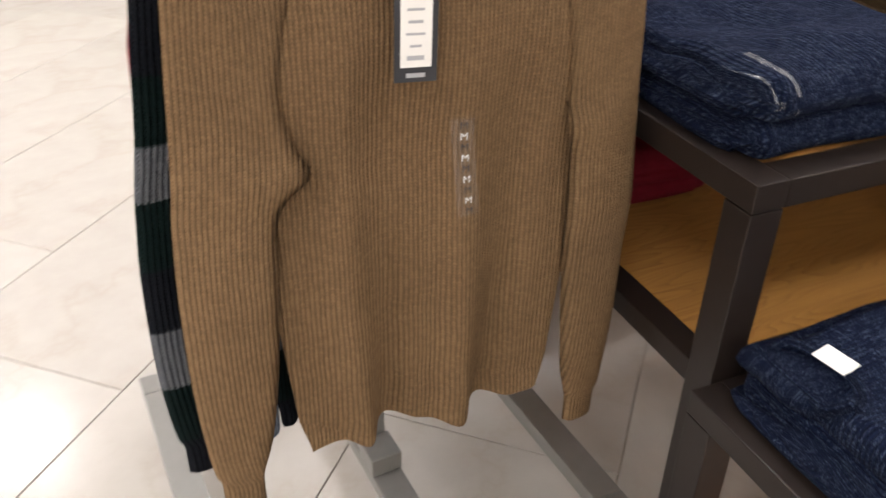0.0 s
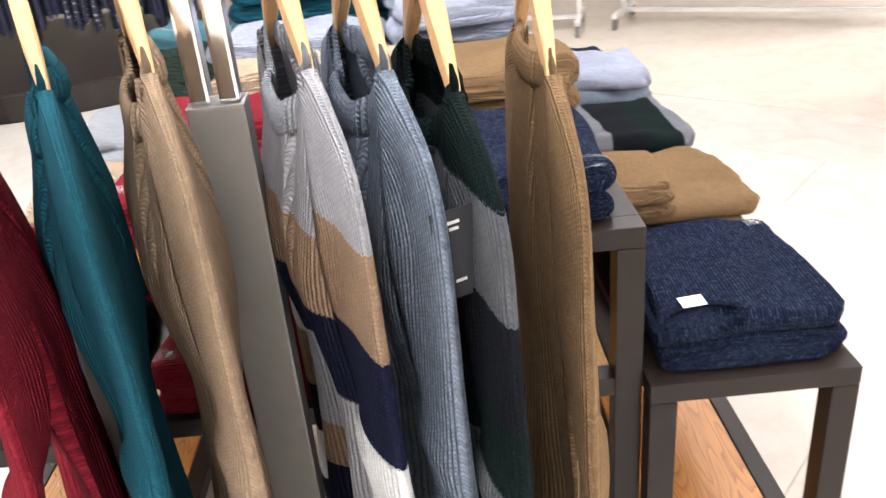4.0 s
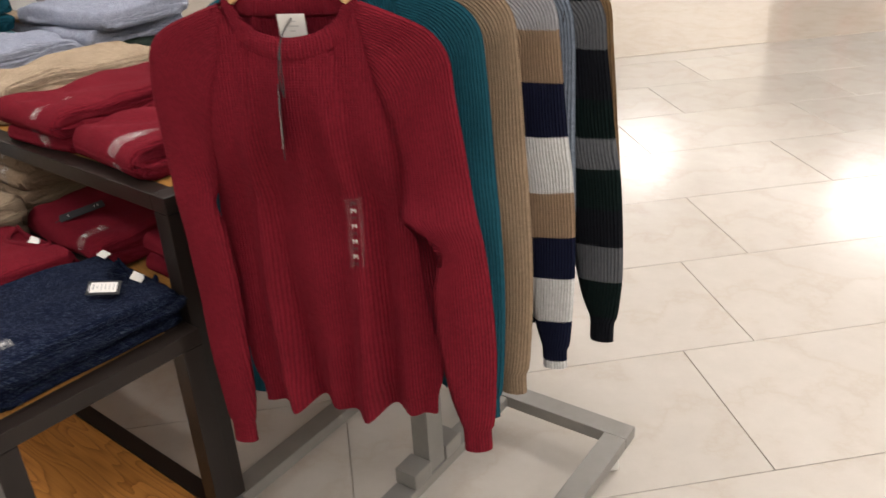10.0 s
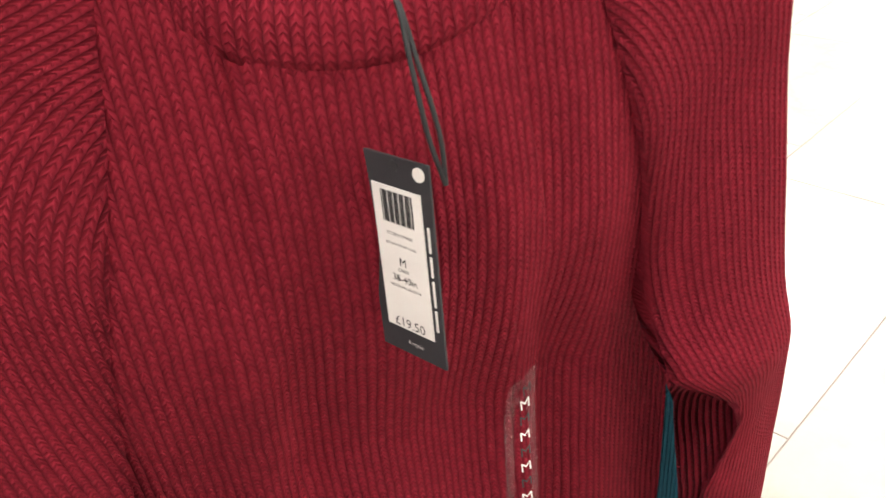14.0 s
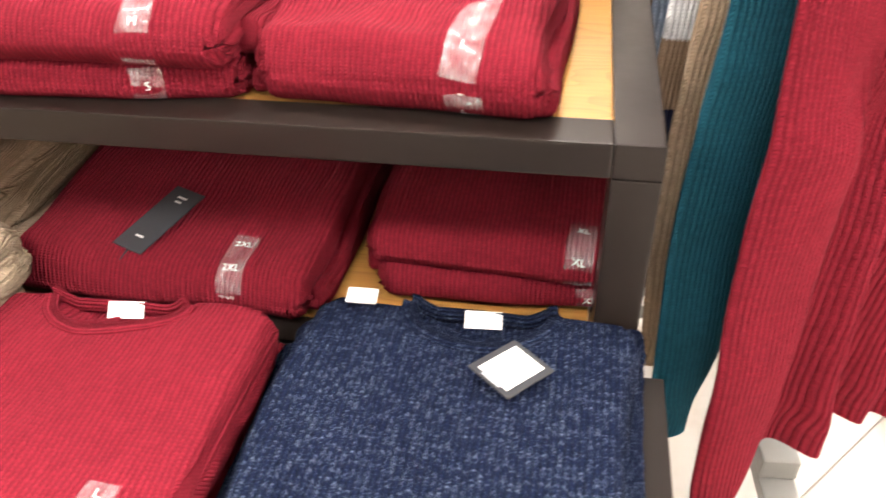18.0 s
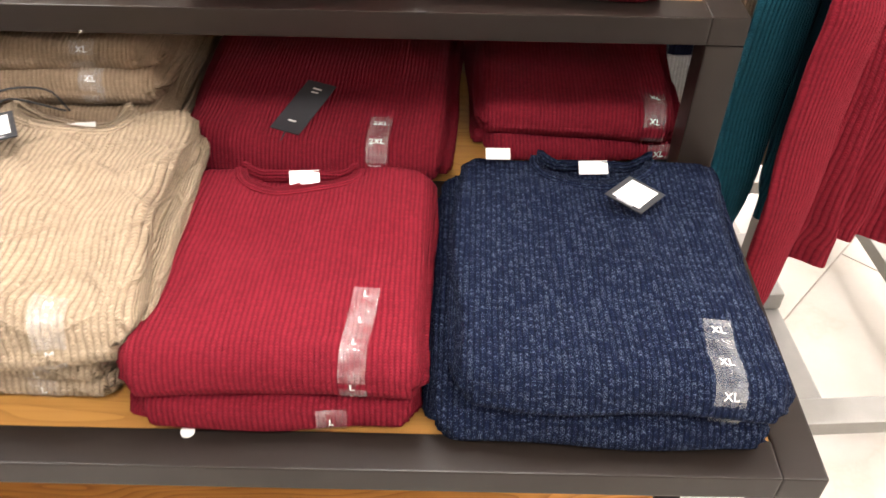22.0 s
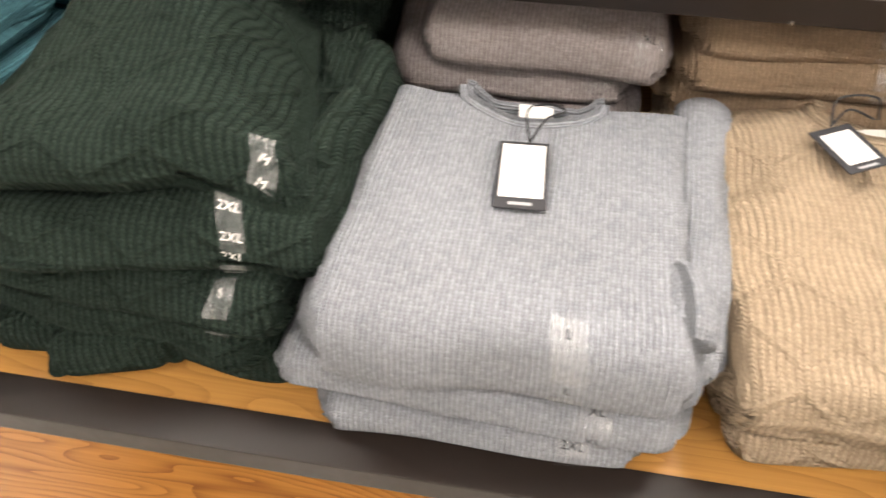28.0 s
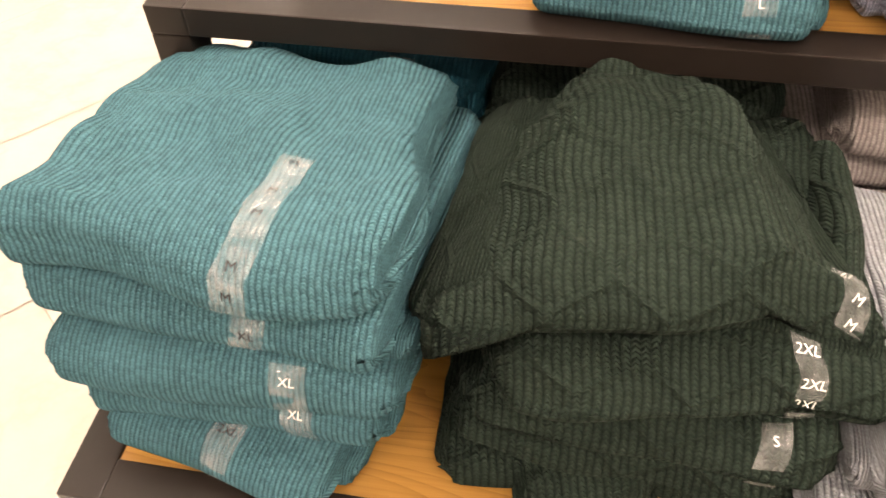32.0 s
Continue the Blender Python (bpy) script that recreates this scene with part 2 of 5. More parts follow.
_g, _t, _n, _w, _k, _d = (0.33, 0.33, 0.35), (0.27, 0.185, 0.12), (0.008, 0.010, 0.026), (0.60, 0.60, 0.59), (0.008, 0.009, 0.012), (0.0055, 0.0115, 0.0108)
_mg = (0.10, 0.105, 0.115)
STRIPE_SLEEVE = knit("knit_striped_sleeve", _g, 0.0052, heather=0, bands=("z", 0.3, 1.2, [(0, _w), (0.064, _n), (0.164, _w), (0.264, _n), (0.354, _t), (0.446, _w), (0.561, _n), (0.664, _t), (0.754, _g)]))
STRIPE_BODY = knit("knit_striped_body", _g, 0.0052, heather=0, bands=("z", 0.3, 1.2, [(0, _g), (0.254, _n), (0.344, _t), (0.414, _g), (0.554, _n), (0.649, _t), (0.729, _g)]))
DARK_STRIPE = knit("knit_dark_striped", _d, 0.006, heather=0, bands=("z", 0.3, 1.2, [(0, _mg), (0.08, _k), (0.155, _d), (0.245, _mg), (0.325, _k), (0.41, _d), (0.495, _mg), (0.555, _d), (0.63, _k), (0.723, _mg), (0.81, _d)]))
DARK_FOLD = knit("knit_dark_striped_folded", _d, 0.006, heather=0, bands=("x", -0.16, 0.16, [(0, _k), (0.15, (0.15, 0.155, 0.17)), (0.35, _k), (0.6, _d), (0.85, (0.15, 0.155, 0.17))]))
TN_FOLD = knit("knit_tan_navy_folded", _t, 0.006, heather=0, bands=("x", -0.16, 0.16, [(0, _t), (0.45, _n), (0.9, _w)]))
OAK = wood("oak_board", (0.46, 0.240, 0.064), (0.23, 0.100, 0.023), "x", rough=0.3)
OAK_Y = wood("oak_panel", (0.50, 0.230, 0.054), (0.19, 0.068, 0.014), "x", 0.9, rough=0.35, bold=0.55)
HANGER = wood("hanger_wood", (0.62, 0.40, 0.19), (0.50, 0.29, 0.12), "x", 1.5, rough=0.35)
FRAME = plain("dark_bronze_metal", (0.0155, 0.0110, 0.0090), 0.36, 0.0, 0.25, 9, spec=0.25)
STAND = plain("grey_metal", (0.24, 0.23, 0.215), 0.42, 0.5, 0.1, 30)
CHROME = plain("chrome", (0.75, 0.75, 0.76), 0.12, 1.0, 0.03, 10)
RUBBER = plain("grey_rubber", (0.12, 0.12, 0.12), 0.6)
WHITE = plain("white_label", (0.72, 0.70, 0.66), 0.7, 0, 0.05, 60)
CARD = plain("dark_grey_card", (0.034, 0.034, 0.037), 0.55, 0, 0.08, 60, spec=0.2)
INK = plain("black_ink", (0.015, 0.015, 0.017), 0.6, 0, 0.05)
FAINT_INK = plain("faint_ink", (0.50, 0.49, 0.47), 0.7, 0, 0.05)
PALE_INK = plain("grey_ink", (0.34, 0.34, 0.35), 0.6, 0, 0.05)
CORD = plain("black_cord", (0.012, 0.012, 0.013), 0.7)
WALL = plain("cream_wall", (0.70, 0.66, 0.60), 0.8, 0, 0.04, 3)
CEIL = plain("white_ceiling", (0.80, 0.79, 0.76), 0.9, 0, 0.03, 3)
PINK = plain("pink_cloth", (0.55, 0.22, 0.22), 0.9, 0, 0.35, 25, 0.004)
DARKCLOTH = plain("dark_blue_cloth", (0.02, 0.022, 0.05), 0.9, 0, 0.6, 25, 0.004)
GREYCLOTH = plain("beige_cloth", (0.30, 0.25, 0.22), 0.9, 0, 0.3, 25, 0.004)
LEAF = plain("leaf_green", (0.05, 0.10, 0.03), 0.6, 0, 0.3, 30)


def strip_mat(name, white, glint=0.8):
    m, nt, bs = mat(name)
    tc = nt.nodes.new("ShaderNodeTexCoord")
    n = noise_tex(nt, tc.outputs["Object"], 55, 3)
    bs.inputs["Base Color"].default_value = (0.75, 0.75, 0.75, 1)
    bs.inputs["Roughness"].default_value = 0.14
    a = mth(nt, "ADD", mth(nt, "MULTIPLY", mth(nt, "POWER", n, 3.0), glint), white)
    nt.links.new(a, bs.inputs["Alpha"])
    nt.links.new(bump(nt, n, 0.4, 0.004), bs.inputs["Normal"])
    return m


STRIP = strip_mat("clear_size_strip", 0.03)
STRIP_THIN = strip_mat("clear_thin_size_strip", 0.035, 0.10)


def floor_mat(name, lo, hi):
    m, nt, bs = mat(name)
    tc = nt.nodes.new("ShaderNodeTexCoord")
    oi = nt.nodes.new("ShaderNodeObjectInfo")
    a = noise_tex(nt, tc.outputs["Object"], 2.2, 6, 0.6)
    b = noise_tex(nt, tc.outputs["Object"], 11, 5, 0.65)
    vein = mth(nt, "POWER", mth(nt, "SUBTRACT", 1.0, mth(nt, "MULTIPLY", mth(nt, "ABSOLUTE", mth(nt, "SUBTRACT", a, 0.5)), 6)), 6.0)
    col = mixc(nt, b, lo, hi)
    col = mixc(nt, mth(nt, "MULTIPLY", mth(nt, "MAXIMUM", vein, 0.0), 0.25), col, (0.36, 0.29, 0.22))
    hs = nt.nodes.new("ShaderNodeHueSaturation")
    nt.links.new(col, hs.inputs["Color"])
    nt.links.new(mth(nt, "ADD", mth(nt, "MULTIPLY", oi.outputs["Random"], 0.1), 0.95), hs.inputs["Value"])
    nt.links.new(hs.outputs[0], bs.inputs["Base Color"])
    nt.links.new(mth(nt, "ADD", mth(nt, "MULTIPLY", b, 0.13), 0.11), bs.inputs["Roughness"])
    return m


FLOOR = floor_mat("cream_stone_tile", (0.43, 0.395, 0.352), (0.515, 0.485, 0.437))
FLOOR_BEIGE = floor_mat("beige_polished_floor", (0.45, 0.395, 0.33), (0.52, 0.465, 0.40))
GROUT = plain("grey_grout", (0.36, 0.325, 0.28), 0.9)

# ---- building helpers ----
def mesh_ob(name, verts, faces, material, parent=None, label="", uvs=None, smooth=True):
    me = bpy.data.meshes.new(name)
    me.from_pydata(verts, [], faces)
    if uvs is not None:
        lay = me.uv_layers.new(name="UVMap")
        idx = np.empty(len(me.loops), dtype=np.int32)
        me.loops.foreach_get("vertex_index", idx)
        lay.data.foreach_set("uv", np.asarray(uvs, dtype=np.float32)[idx].ravel())
    if smooth:
        me.polygons.foreach_set("use_smooth", [True] * len(me.polygons))
    me.materials.append(material)
    ob = new(name, me)
    if parent:
        ob.parent = parent
    if label:
        tagged(ob, label=label)
    return ob


def part(name, bm, material, parent, label="", smooth=False):
    me = bpy.data.meshes.new(name)
    bm.to_mesh(me)
    bm.free()
    if smooth:
        me.polygons.foreach_set("use_smooth", [True] * len(me.polygons))
    me.materials.append(material)
    ob = new(name, me)
    if parent:
        ob.parent = parent
    if label:
        tagged(ob, label=label)
    return ob


def boxes(*specs, bevel=0.002, turn=None):
    """One bmesh of bevelled boxes, each (x0, x1, y0, y1, z0, z1)."""
    bm = bmesh.new()
    for x0, x1, y0, y1, z0, z1 in specs:
        r = bmesh.ops.create_cube(bm, size=1)
        for v in r["verts"]:
            v.co = Vector(((x0 + x1) / 2 + v.co.x * (x1 - x0), (y0 + y1) / 2 + v.co.y * (y1 - y0), (z0 + z1) / 2 + v.co.z * (z1 - z0)))
    if bevel:
        bmesh.ops.bevel(bm, geom=bm.edges[:], offset=bevel, segments=2, profile=0.7, affect="EDGES")
    return bm


def empty(name, m=None, label="", category="", group="", kind=""):
    ob = new(name)
    if m is not None:
        ob.matrix_world = m
    return tagged(ob, label, category, group, kind)


def grid_faces(nu, nv, off=0, wrap=False, flip=False):
    f = []
    for j in range(nv - 1):
        for i in range(nu if wrap else nu - 1):
            a, b = off + j * nu + i, off + j * nu + (i + 1) % nu
            q = (a, b, b + nu, a + nu)
            f.append(q[::-1] if flip else q)
    return f


def tube(pts, radii, n=8, flat=1.0, uvw=0.0, side=None):
    """Verts, faces, uvs of a tube along pts; radii one per point; flat squeezes it along the side axis."""
    pts = [Vector(p) for p in pts]
    vs, uv, run = [], [], 0.0
    ref = Vector(side or (0, 1, 0))
    for k, p in enumerate(pts):
        d = (pts[min(k + 1, len(pts) - 1)] - pts[max(k - 1, 0)]).normalized()
        a = (ref - d * ref.dot(d)).normalized()
        b = d.cross(a)
        if k:
            run += (p - pts[k - 1]).length
        for i in range(n):
            t = 2 * math.pi * i / n
            r = radii[k]
            vs.append(p + a * (math.cos(t) * r * flat) + b * (math.sin(t) * r))
            uv.append((t * (uvw or r), run))
    fs = grid_faces(n, len(pts), wrap=True)
    fs += [tuple(range(n))[::-1], tuple(range((len(pts) - 1) * n, len(pts) * n))]
    return vs, fs, uv


def text_mesh(body, size, bold=0.0):
    cu = bpy.data.curves.new("writing", "FONT")
    cu.body, cu.size, cu.align_x, cu.align_y, cu.offset, cu.resolution_u = body, size, "CENTER", "CENTER", bold, 2
    ob = bpy.data.objects.new("writing", cu)
    scene.collection.objects.link(ob)
    bpy.context.view_layer.update()
    me = bpy.data.meshes.new_from_object(ob)
    bpy.data.objects.remove(ob)
    bpy.data.curves.remove(cu)
    return me


TEXTS = {}


def writing(body, size, m, material, parent, bold=0.0):
    key = (body, size, material.name)
    if key not in TEXTS:
        me = text_mesh(body, size, bold)
        me.materials.append(material)
        TEXTS[key] = me
    ob = new("writing", TEXTS[key])
    ob.parent = parent
    ob.matrix_local = m
    return ob


def frame_at(p, du, dv):
    """Matrix with x along du, y along dv, at p, lifted a hair."""
    x = Vector(du).normalized()
    n = x.cross(Vector(dv)).normalized()
    y = n.cross(x)
    m = Matrix((x, y, n)).transposed().to_4x4()
    m.translation = Vector(p) + n * 0.0009
    return m


# ---- the folded jumper ----
class Fold:
    """A folded jumper: w wide, d deep, h high at the front and hb at the back, with a rounded fold towards -y."""

    def __init__(self, w, d, h, hb=None, seed=0, soft=1.0, hump=0.0, twist=0.0, slump=0.0, taper=0.0, peak=(-0.12, 0.25), lump=0.0):
        self.w, self.d, self.h, self.hb = w, d, h, hb or h
        self.seed, self.soft, self.hump, self.twist, self.slump = seed * 7.31, soft, hump, twist, slump
        self.taper, self.peak, self.lump, self.neck = taper, peak, lump, None

    def at(self, s, t, top):
        g = (t + 1) / 2
        h = self.h * (1 - g) + self.hb * g
        rc = 0.026
        x, y = s * self.w / 2, t * self.d / 2
        qx, qy = abs(x) - (self.w / 2 - rc), abs(y) - (self.d / 2 - rc)
        if qx > 0 and qy > 0:
            l = math.hypot(qx, qy)
            sd = l - rc
            if sd > 0:
                x -= math.copysign(qx / l * sd, x)
                y -= math.copysign(qy / l * sd, y)
                sd = 0.0
        else:
            sd = max(qx, qy) - rc
        inn = max(0.0, -sd)
        r = min(0.5 * h, 0.034) * (1.0 if t < -0.5 else 0.8)
        e0 = 1 - min(1.0, inn / max(r, 0.004))
        f = math.sqrt(max(0.0, 1 - e0 * e0))
        edge = max(0.0, 1 - inn / 0.045)
        o = Vector((x * 7 + self.seed, y * 7, self.seed * 0.7))
        n1, n2 = noise.noise(o), noise.noise(o * 2.3 + Vector((9, 3, 1)))
        mid = h * 0.46
        if top:
            z = mid + h * 0.54 * f + (n1 * 0.009 + n2 * 0.006) * self.soft * f
            z += self.hump * f * math.exp(-((s - self.peak[0]) ** 2) * 3.2 - ((t - self.peak[1]) ** 2) * 2.0)
            if self.lump:
                z += self.lump * f * (noise.noise(o * 1.7 + Vector((2, 8, 5))) + 0.5 * abs(noise.noise(o * 3.1)))
            if self.neck:
                xc, yc, rx, ry, deep = self.neck
                q = ((x - xc) / rx) ** 2 + ((y - yc) / ry) ** 2
                z -= deep * min(1.0, 1.6 * max(0.0, 1 - q)) ** 0.8 * min(1.0, f * 2)
        else:
            z = mid - h * 0.46 * f
        e = noise.noise(Vector((z * 40 + self.seed, x * 3, y * 3)))
        x += (0.004 * e * math.copysign(1, s) + 0.012 * noise.noise(Vector((y * 7, self.seed, 4)))) * edge * self.soft
        y += (0.004 * e + 0.016 * noise.noise(Vector((x * 7, self.seed, 8)))) * edge * self.soft
        if abs(s) > 0.9:
            x -= math.copysign(0.006 * math.cos(z / max(h, 1e-3) * math.pi * 4) * edge, s)
        x *= 1 - self.taper * g
        x += self.twist * (z / 0.1) * 0.1
        z -= self.slump * max(0.0, abs(s) - 0.45) * (1 if top else 0.35)
        return Vector((x, y, max(z, 0.0) if not self.slump else z))

    def build(self, material, nu=44, nv=40):
        vs, uv = [], []
        for top in (True, False):
            for j in range(nv):
                for i in range(nu):
                    s = math.sin(math.pi / 2 * (2 * i / (nu - 1) - 1))
                    t = math.sin(math.pi / 2 * (2 * j / (nv - 1) - 1))
                    p = self.at(s, t, top)
                    vs.append(p)
                    side = max(0.0, abs(s) - 0.97) / 0.03
                    uv.append((p.x + side * p.z * math.copysign(1, s), p.y + p.z))
        k = nu * nv
        fs = grid_faces(nu, nv) + grid_faces(nu, nv, k, flip=True)
        rim = [i for i in range(nu)] + [j * nu + nu - 1 for j in range(1, nv)] + [(nv - 1) * nu + i for i in range(nu - 2, -1, -1)] + [j * nu for j in range(nv - 2, 0, -1)]
        for a, b in zip(rim, rim[1:] + rim[:1]):
            fs.append((b, a, a + k, b + k))
        return vs, fs, uv


def size_strip(fo, parent, s0, t0, body, tilt=0.0, width=0.027, ink=None, under=0.7, step=0.034):
    """A clear size strip stuck over the front fold, with its letters repeated."""
    path = [(s0 + tilt * (t0 - t), t, True) for t in np.linspace(t0, -0.985, 16)] + [(s0 + tilt * (t0 + 1), t, False) for t in np.linspace(-0.99, -under, 4)]
    vs, mids = [], []
    ds = width / fo.w
    for s, t, top in path:
        a, b = fo.at(s - ds, t, top), fo.at(s + ds, t, top)
        c = fo.at(s, t, top)
        n = (fo.at(s, t + 0.02, top) - c).cross(b - a).normalized()
        n = n if (n.z > 0) == top or abs(n.y) > 0.7 else -n
        if n.y > 0.3:
            n = -n
        a, b = a + n * 0.002, b + n * 0.002
        vs += [a, b]
        mids.append(((a + b) / 2, b - a))
    fs = [(2 * i, 2 * i + 1, 2 * i + 3, 2 * i + 2) for i in range(len(path) - 1)]
    strip = mesh_ob("size_strip", vs, [f[::-1] for f in fs], STRIP, parent, "clear plastic size strip")
    run, nxt = 0.0, step * 0.4
    for (p, d), (q, e) in zip(mids, mids[1:]):
        run += (q - p).length
        if run >= nxt:
            nxt += step
            m = frame_at((p + q) / 2, d, p - q)
            writing(body, 0.0108, m, ink or WHITE, strip)
    return strip


def collar(fo, parent, material, label=True, tilt=42):
    """A crew neck band round the dip of the neck, with its woven label inside."""
    xc, yc, rx, ry, deep = fo.neck
    for name, a0, a1, r in (("collar", 1.0, 2.0, 0.0078), ("back_neck_band", 0.95, 0.05, 0.0085)):
        pts = []
        for k in range(25):
            a = math.pi * (a0 + (a1 - a0) * k / 24)
            back = max(0.0, math.sin(a))
            x, y = xc + 1.04 * rx * math.cos(a), yc + 1.04 * ry * math.sin(a) * (0.1 if back else 1)
            p = fo.at(x / (fo.w / 2), min(y / (fo.d / 2), 0.86 if not back else 0.93), True)
            p.y = min(y, fo.d / 2 - 0.004)
            p.z = p.z + 0.0006 if not back else max(p.z, fo.hb * 0.42) + 0.006
            pts.append(p)
        vs, fs, uv = tube(pts, [r] * len(pts), 10, 0.36, side=(0, 0, 1) if name == "collar" else (0, 1, 0))
        mesh_ob(name, vs, fs, material, parent, "ribbed crew neck collar", uv)
    if label:
        if tilt < 0:
            # turned out flat over the front of the neck
            lab = part("neck_label", boxes((-0.019, 0.019, -0.012, 0.012, -0.0006, 0.0006), bevel=0.0003), WHITE, parent, "white woven neck label")
            y = yc - ry - 0.002
            lab.matrix_local = pose(xc, y, fo.at(xc / (fo.w / 2), y / (fo.d / 2), True).z + 0.006, tilt, 0, 8)
        else:
            lab = part("neck_label", boxes((-0.017, 0.017, -0.008, 0.008, -0.0006, 0.0006), bevel=0.0003), WHITE, parent, "white woven neck label")
            lab.matrix_local = pose(xc + 0.004, yc - 0.002, pts[12].z + 0.003, tilt, 0, 5)


def smooth_path(keys, n):
    """Catmull-Rom through keys of equal length tuples."""
    k = [np.array(v, float) for v in keys]
    k = [2 * k[0] - k[1]] + k + [2 * k[-1] - k[-2]]
    out = []
    for q in range(n):
        f = q / (n - 1) * (len(k) - 3)
        i = min(int(f), len(k) - 4)
        t = f - i
        a, b, c, d = k[i:i + 4]
        out.append(0.5 * (2 * b + (c - a) * t + (2 * a - 5 * b + 4 * c - d) * t * t + (3 * b - a - 3 * c + d) * t ** 3))
    return out


def cord(pts, parent, r=0.0011):
    p = smooth_path(pts, 16)
    vs, fs, _ = tube([tuple(v) for v in p], [r] * 16, 6)
    return mesh_ob("cord", vs, fs, CORD, parent, "thin black cord")


def swing_tag(name, m, parent, white_side=True, length=0.105, width=0.040, text=False, panel=None, inset=0.36):
    """A dark card price tag; x across, y up along the card, z towards the reader."""
    tag = part("price_tag", boxes((-width / 2, width / 2, -length / 2, length / 2, -0.0006, 0.0006), bevel=0.0003), CARD, parent, "dark grey card price tag")
    tag.matrix_local = m
    if white_side:
        p0, p1 = panel or (-0.36, 0.36)
        part("white_panel", boxes((-width * inset, width * inset, length * p0, length * p1, 0.0007, 0.0012), bevel=0.0002), WHITE, tag, "white printed price panel")
        if text:
            for body, size, y in (("M", 0.0058, 0.000), ("CHEST", 0.0024, -0.0042), ("38-40in", 0.0050, -0.0088), ("REGULAR LENGTH", 0.0022, -0.0130), ("\u00a319.50", 0.0070, -0.0325), ("STYLE NUMBER", 0.0022, 0.0135), ("RETAIN FOR RETURNS", 0.0018, 0.0085)):
                writing(body, size, Matrix.Translation((0.0, y, 0.0015)), INK, tag)
            bm = bmesh.new()
            bmesh.ops.create_cone(bm, cap_ends=True, segments=20, radius1=0.0032, radius2=0.0032, depth=0.0005, matrix=Matrix.Translation((width * 0.36, length * 0.45, 0.0009)))
            part("printed_disc", bm, WHITE, tag, "small white printed disc")
            bm = bmesh.new()
            bmesh.ops.create_cone(bm, cap_ends=True, segments=16, radius1=0.0026, radius2=0.0026, depth=0.0005, matrix=Matrix.Translation((0, length * 0.46, 0.0009)))
            part("punched_hole", bm, INK, tag, "dark punched hole")
            for k, (y0, y1) in enumerate(((-0.030, -0.019), (-0.017, -0.004), (-0.002, 0.008), (0.010, 0.022))):
                part("print_line", boxes((width * 0.41, width * 0.44, y0, y1, 0.0007, 0.0010), bevel=0), WHITE, tag)
            writing("Recycle", 0.0030, Matrix.Translation((0.002, -length * 0.43, 0.0009)), WHITE, tag)
            bars = [(-0.009 + 0.0011 * i, -0.009 + 0.0011 * i + (0.0007 if i % 3 else 0.0003), 0.019, 0.034, 0.0013, 0.0015) for i in range(17)]
            for bar in bars:
                part("barcode_bar", boxes(bar, bevel=0), INK, tag)
        else:
            k = length / 0.105
            for i, (w, tall) in enumerate(((0.30, 0.0022), (0.20, 0.0012), (0.34, 0.0012), (0.26, 0.0014), (0.30, 0.0012), (0.38, 0.0012))):
                y = (p0 + (p1 - p0) * (0.12 + 0.15 * i)) * length
                part("print_line", boxes((-width * w * 0.7, width * w * 0.6, y - tall * k, y + tall * k, 0.0013, 0.0015), bevel=0), PALE_INK, tag)
            part("printed_mark", boxes((-width * 0.22, width * 0.22, length * -0.455, length * -0.415, 0.0007, 0.0010), bevel=0), PALE_INK, tag)
    if not white_side:
        for k, (w, y) in enumerate(((0.30, 0.36), (0.22, 0.29), (0.26, -0.30))):
            part("print_line", boxes((-width * w / 2, width * w / 2, length * y - 0.0012, length * y + 0.0012, 0.0007, 0.0010), bevel=0), WHITE, tag)
    return tag


def jumper(label, material, x0, x1, yf, depth, z0, h, hb=None, seed=0, rot=0.0, group="folded jumpers on display", strips=(), neck=None, fold=None, cat="jumper", pitch=0.0):
    """A folded jumper as one thing lying with its front fold at yf, on a surface at z0."""
    fo = Fold(x1 - x0, depth, h, hb, seed, **(fold or {}))
    ob = empty("folded_jumper", pose((x0 + x1) / 2, yf + depth / 2, z0 - depth / 2 * math.sin(radians(pitch)), -pitch, 0, rot), label, cat, group)
    if neck is not None:
        fo.neck = (neck.get("s0", 0.0) * fo.w / 2, depth / 2 - 0.012, neck.get("rx", 0.064), neck.get("ry", 0.042), min(0.022, 0.6 * (hb or h)))
    vs, fs, uv = fo.build(material)
    mesh_ob("body", vs, fs, material, ob, "", uv)
    lift = 0.02 * h
    for sd in (1, -1):
        under = Fold(fo.w * 0.985, depth * (0.88 + 0.03 * sd), h * 0.46, (hb or h) * 0.56, seed + 0.5 * sd, 1.6)
        vs, fs, uv = under.build(material, 26, 22)
        peek = 0.0075 + 0.006 * math.sin(seed * 2.7 + sd)
        moved = []
        for v in vs:
            x, y = v.x * 0.5 + sd * (fo.w * 0.25 + peek), v.y + depth * 0.015
            x *= 1 - fo.taper * (y / depth + 0.5)
            moved.append(Vector((x, y, v.z + lift - fo.slump * 0.5 * max(0.0, abs(2 * x / fo.w) - 0.45))))
        mesh_ob("sleeve", moved, fs, material, ob, "", uv)
    for st in strips:
        size_strip(fo, ob, *st[:3], **(st[3] if len(st) > 3 else {}))
    if neck is not None:
        collar(fo, ob, material, neck.get("label", True), neck.get("tilt", 42))
    return ob, fo

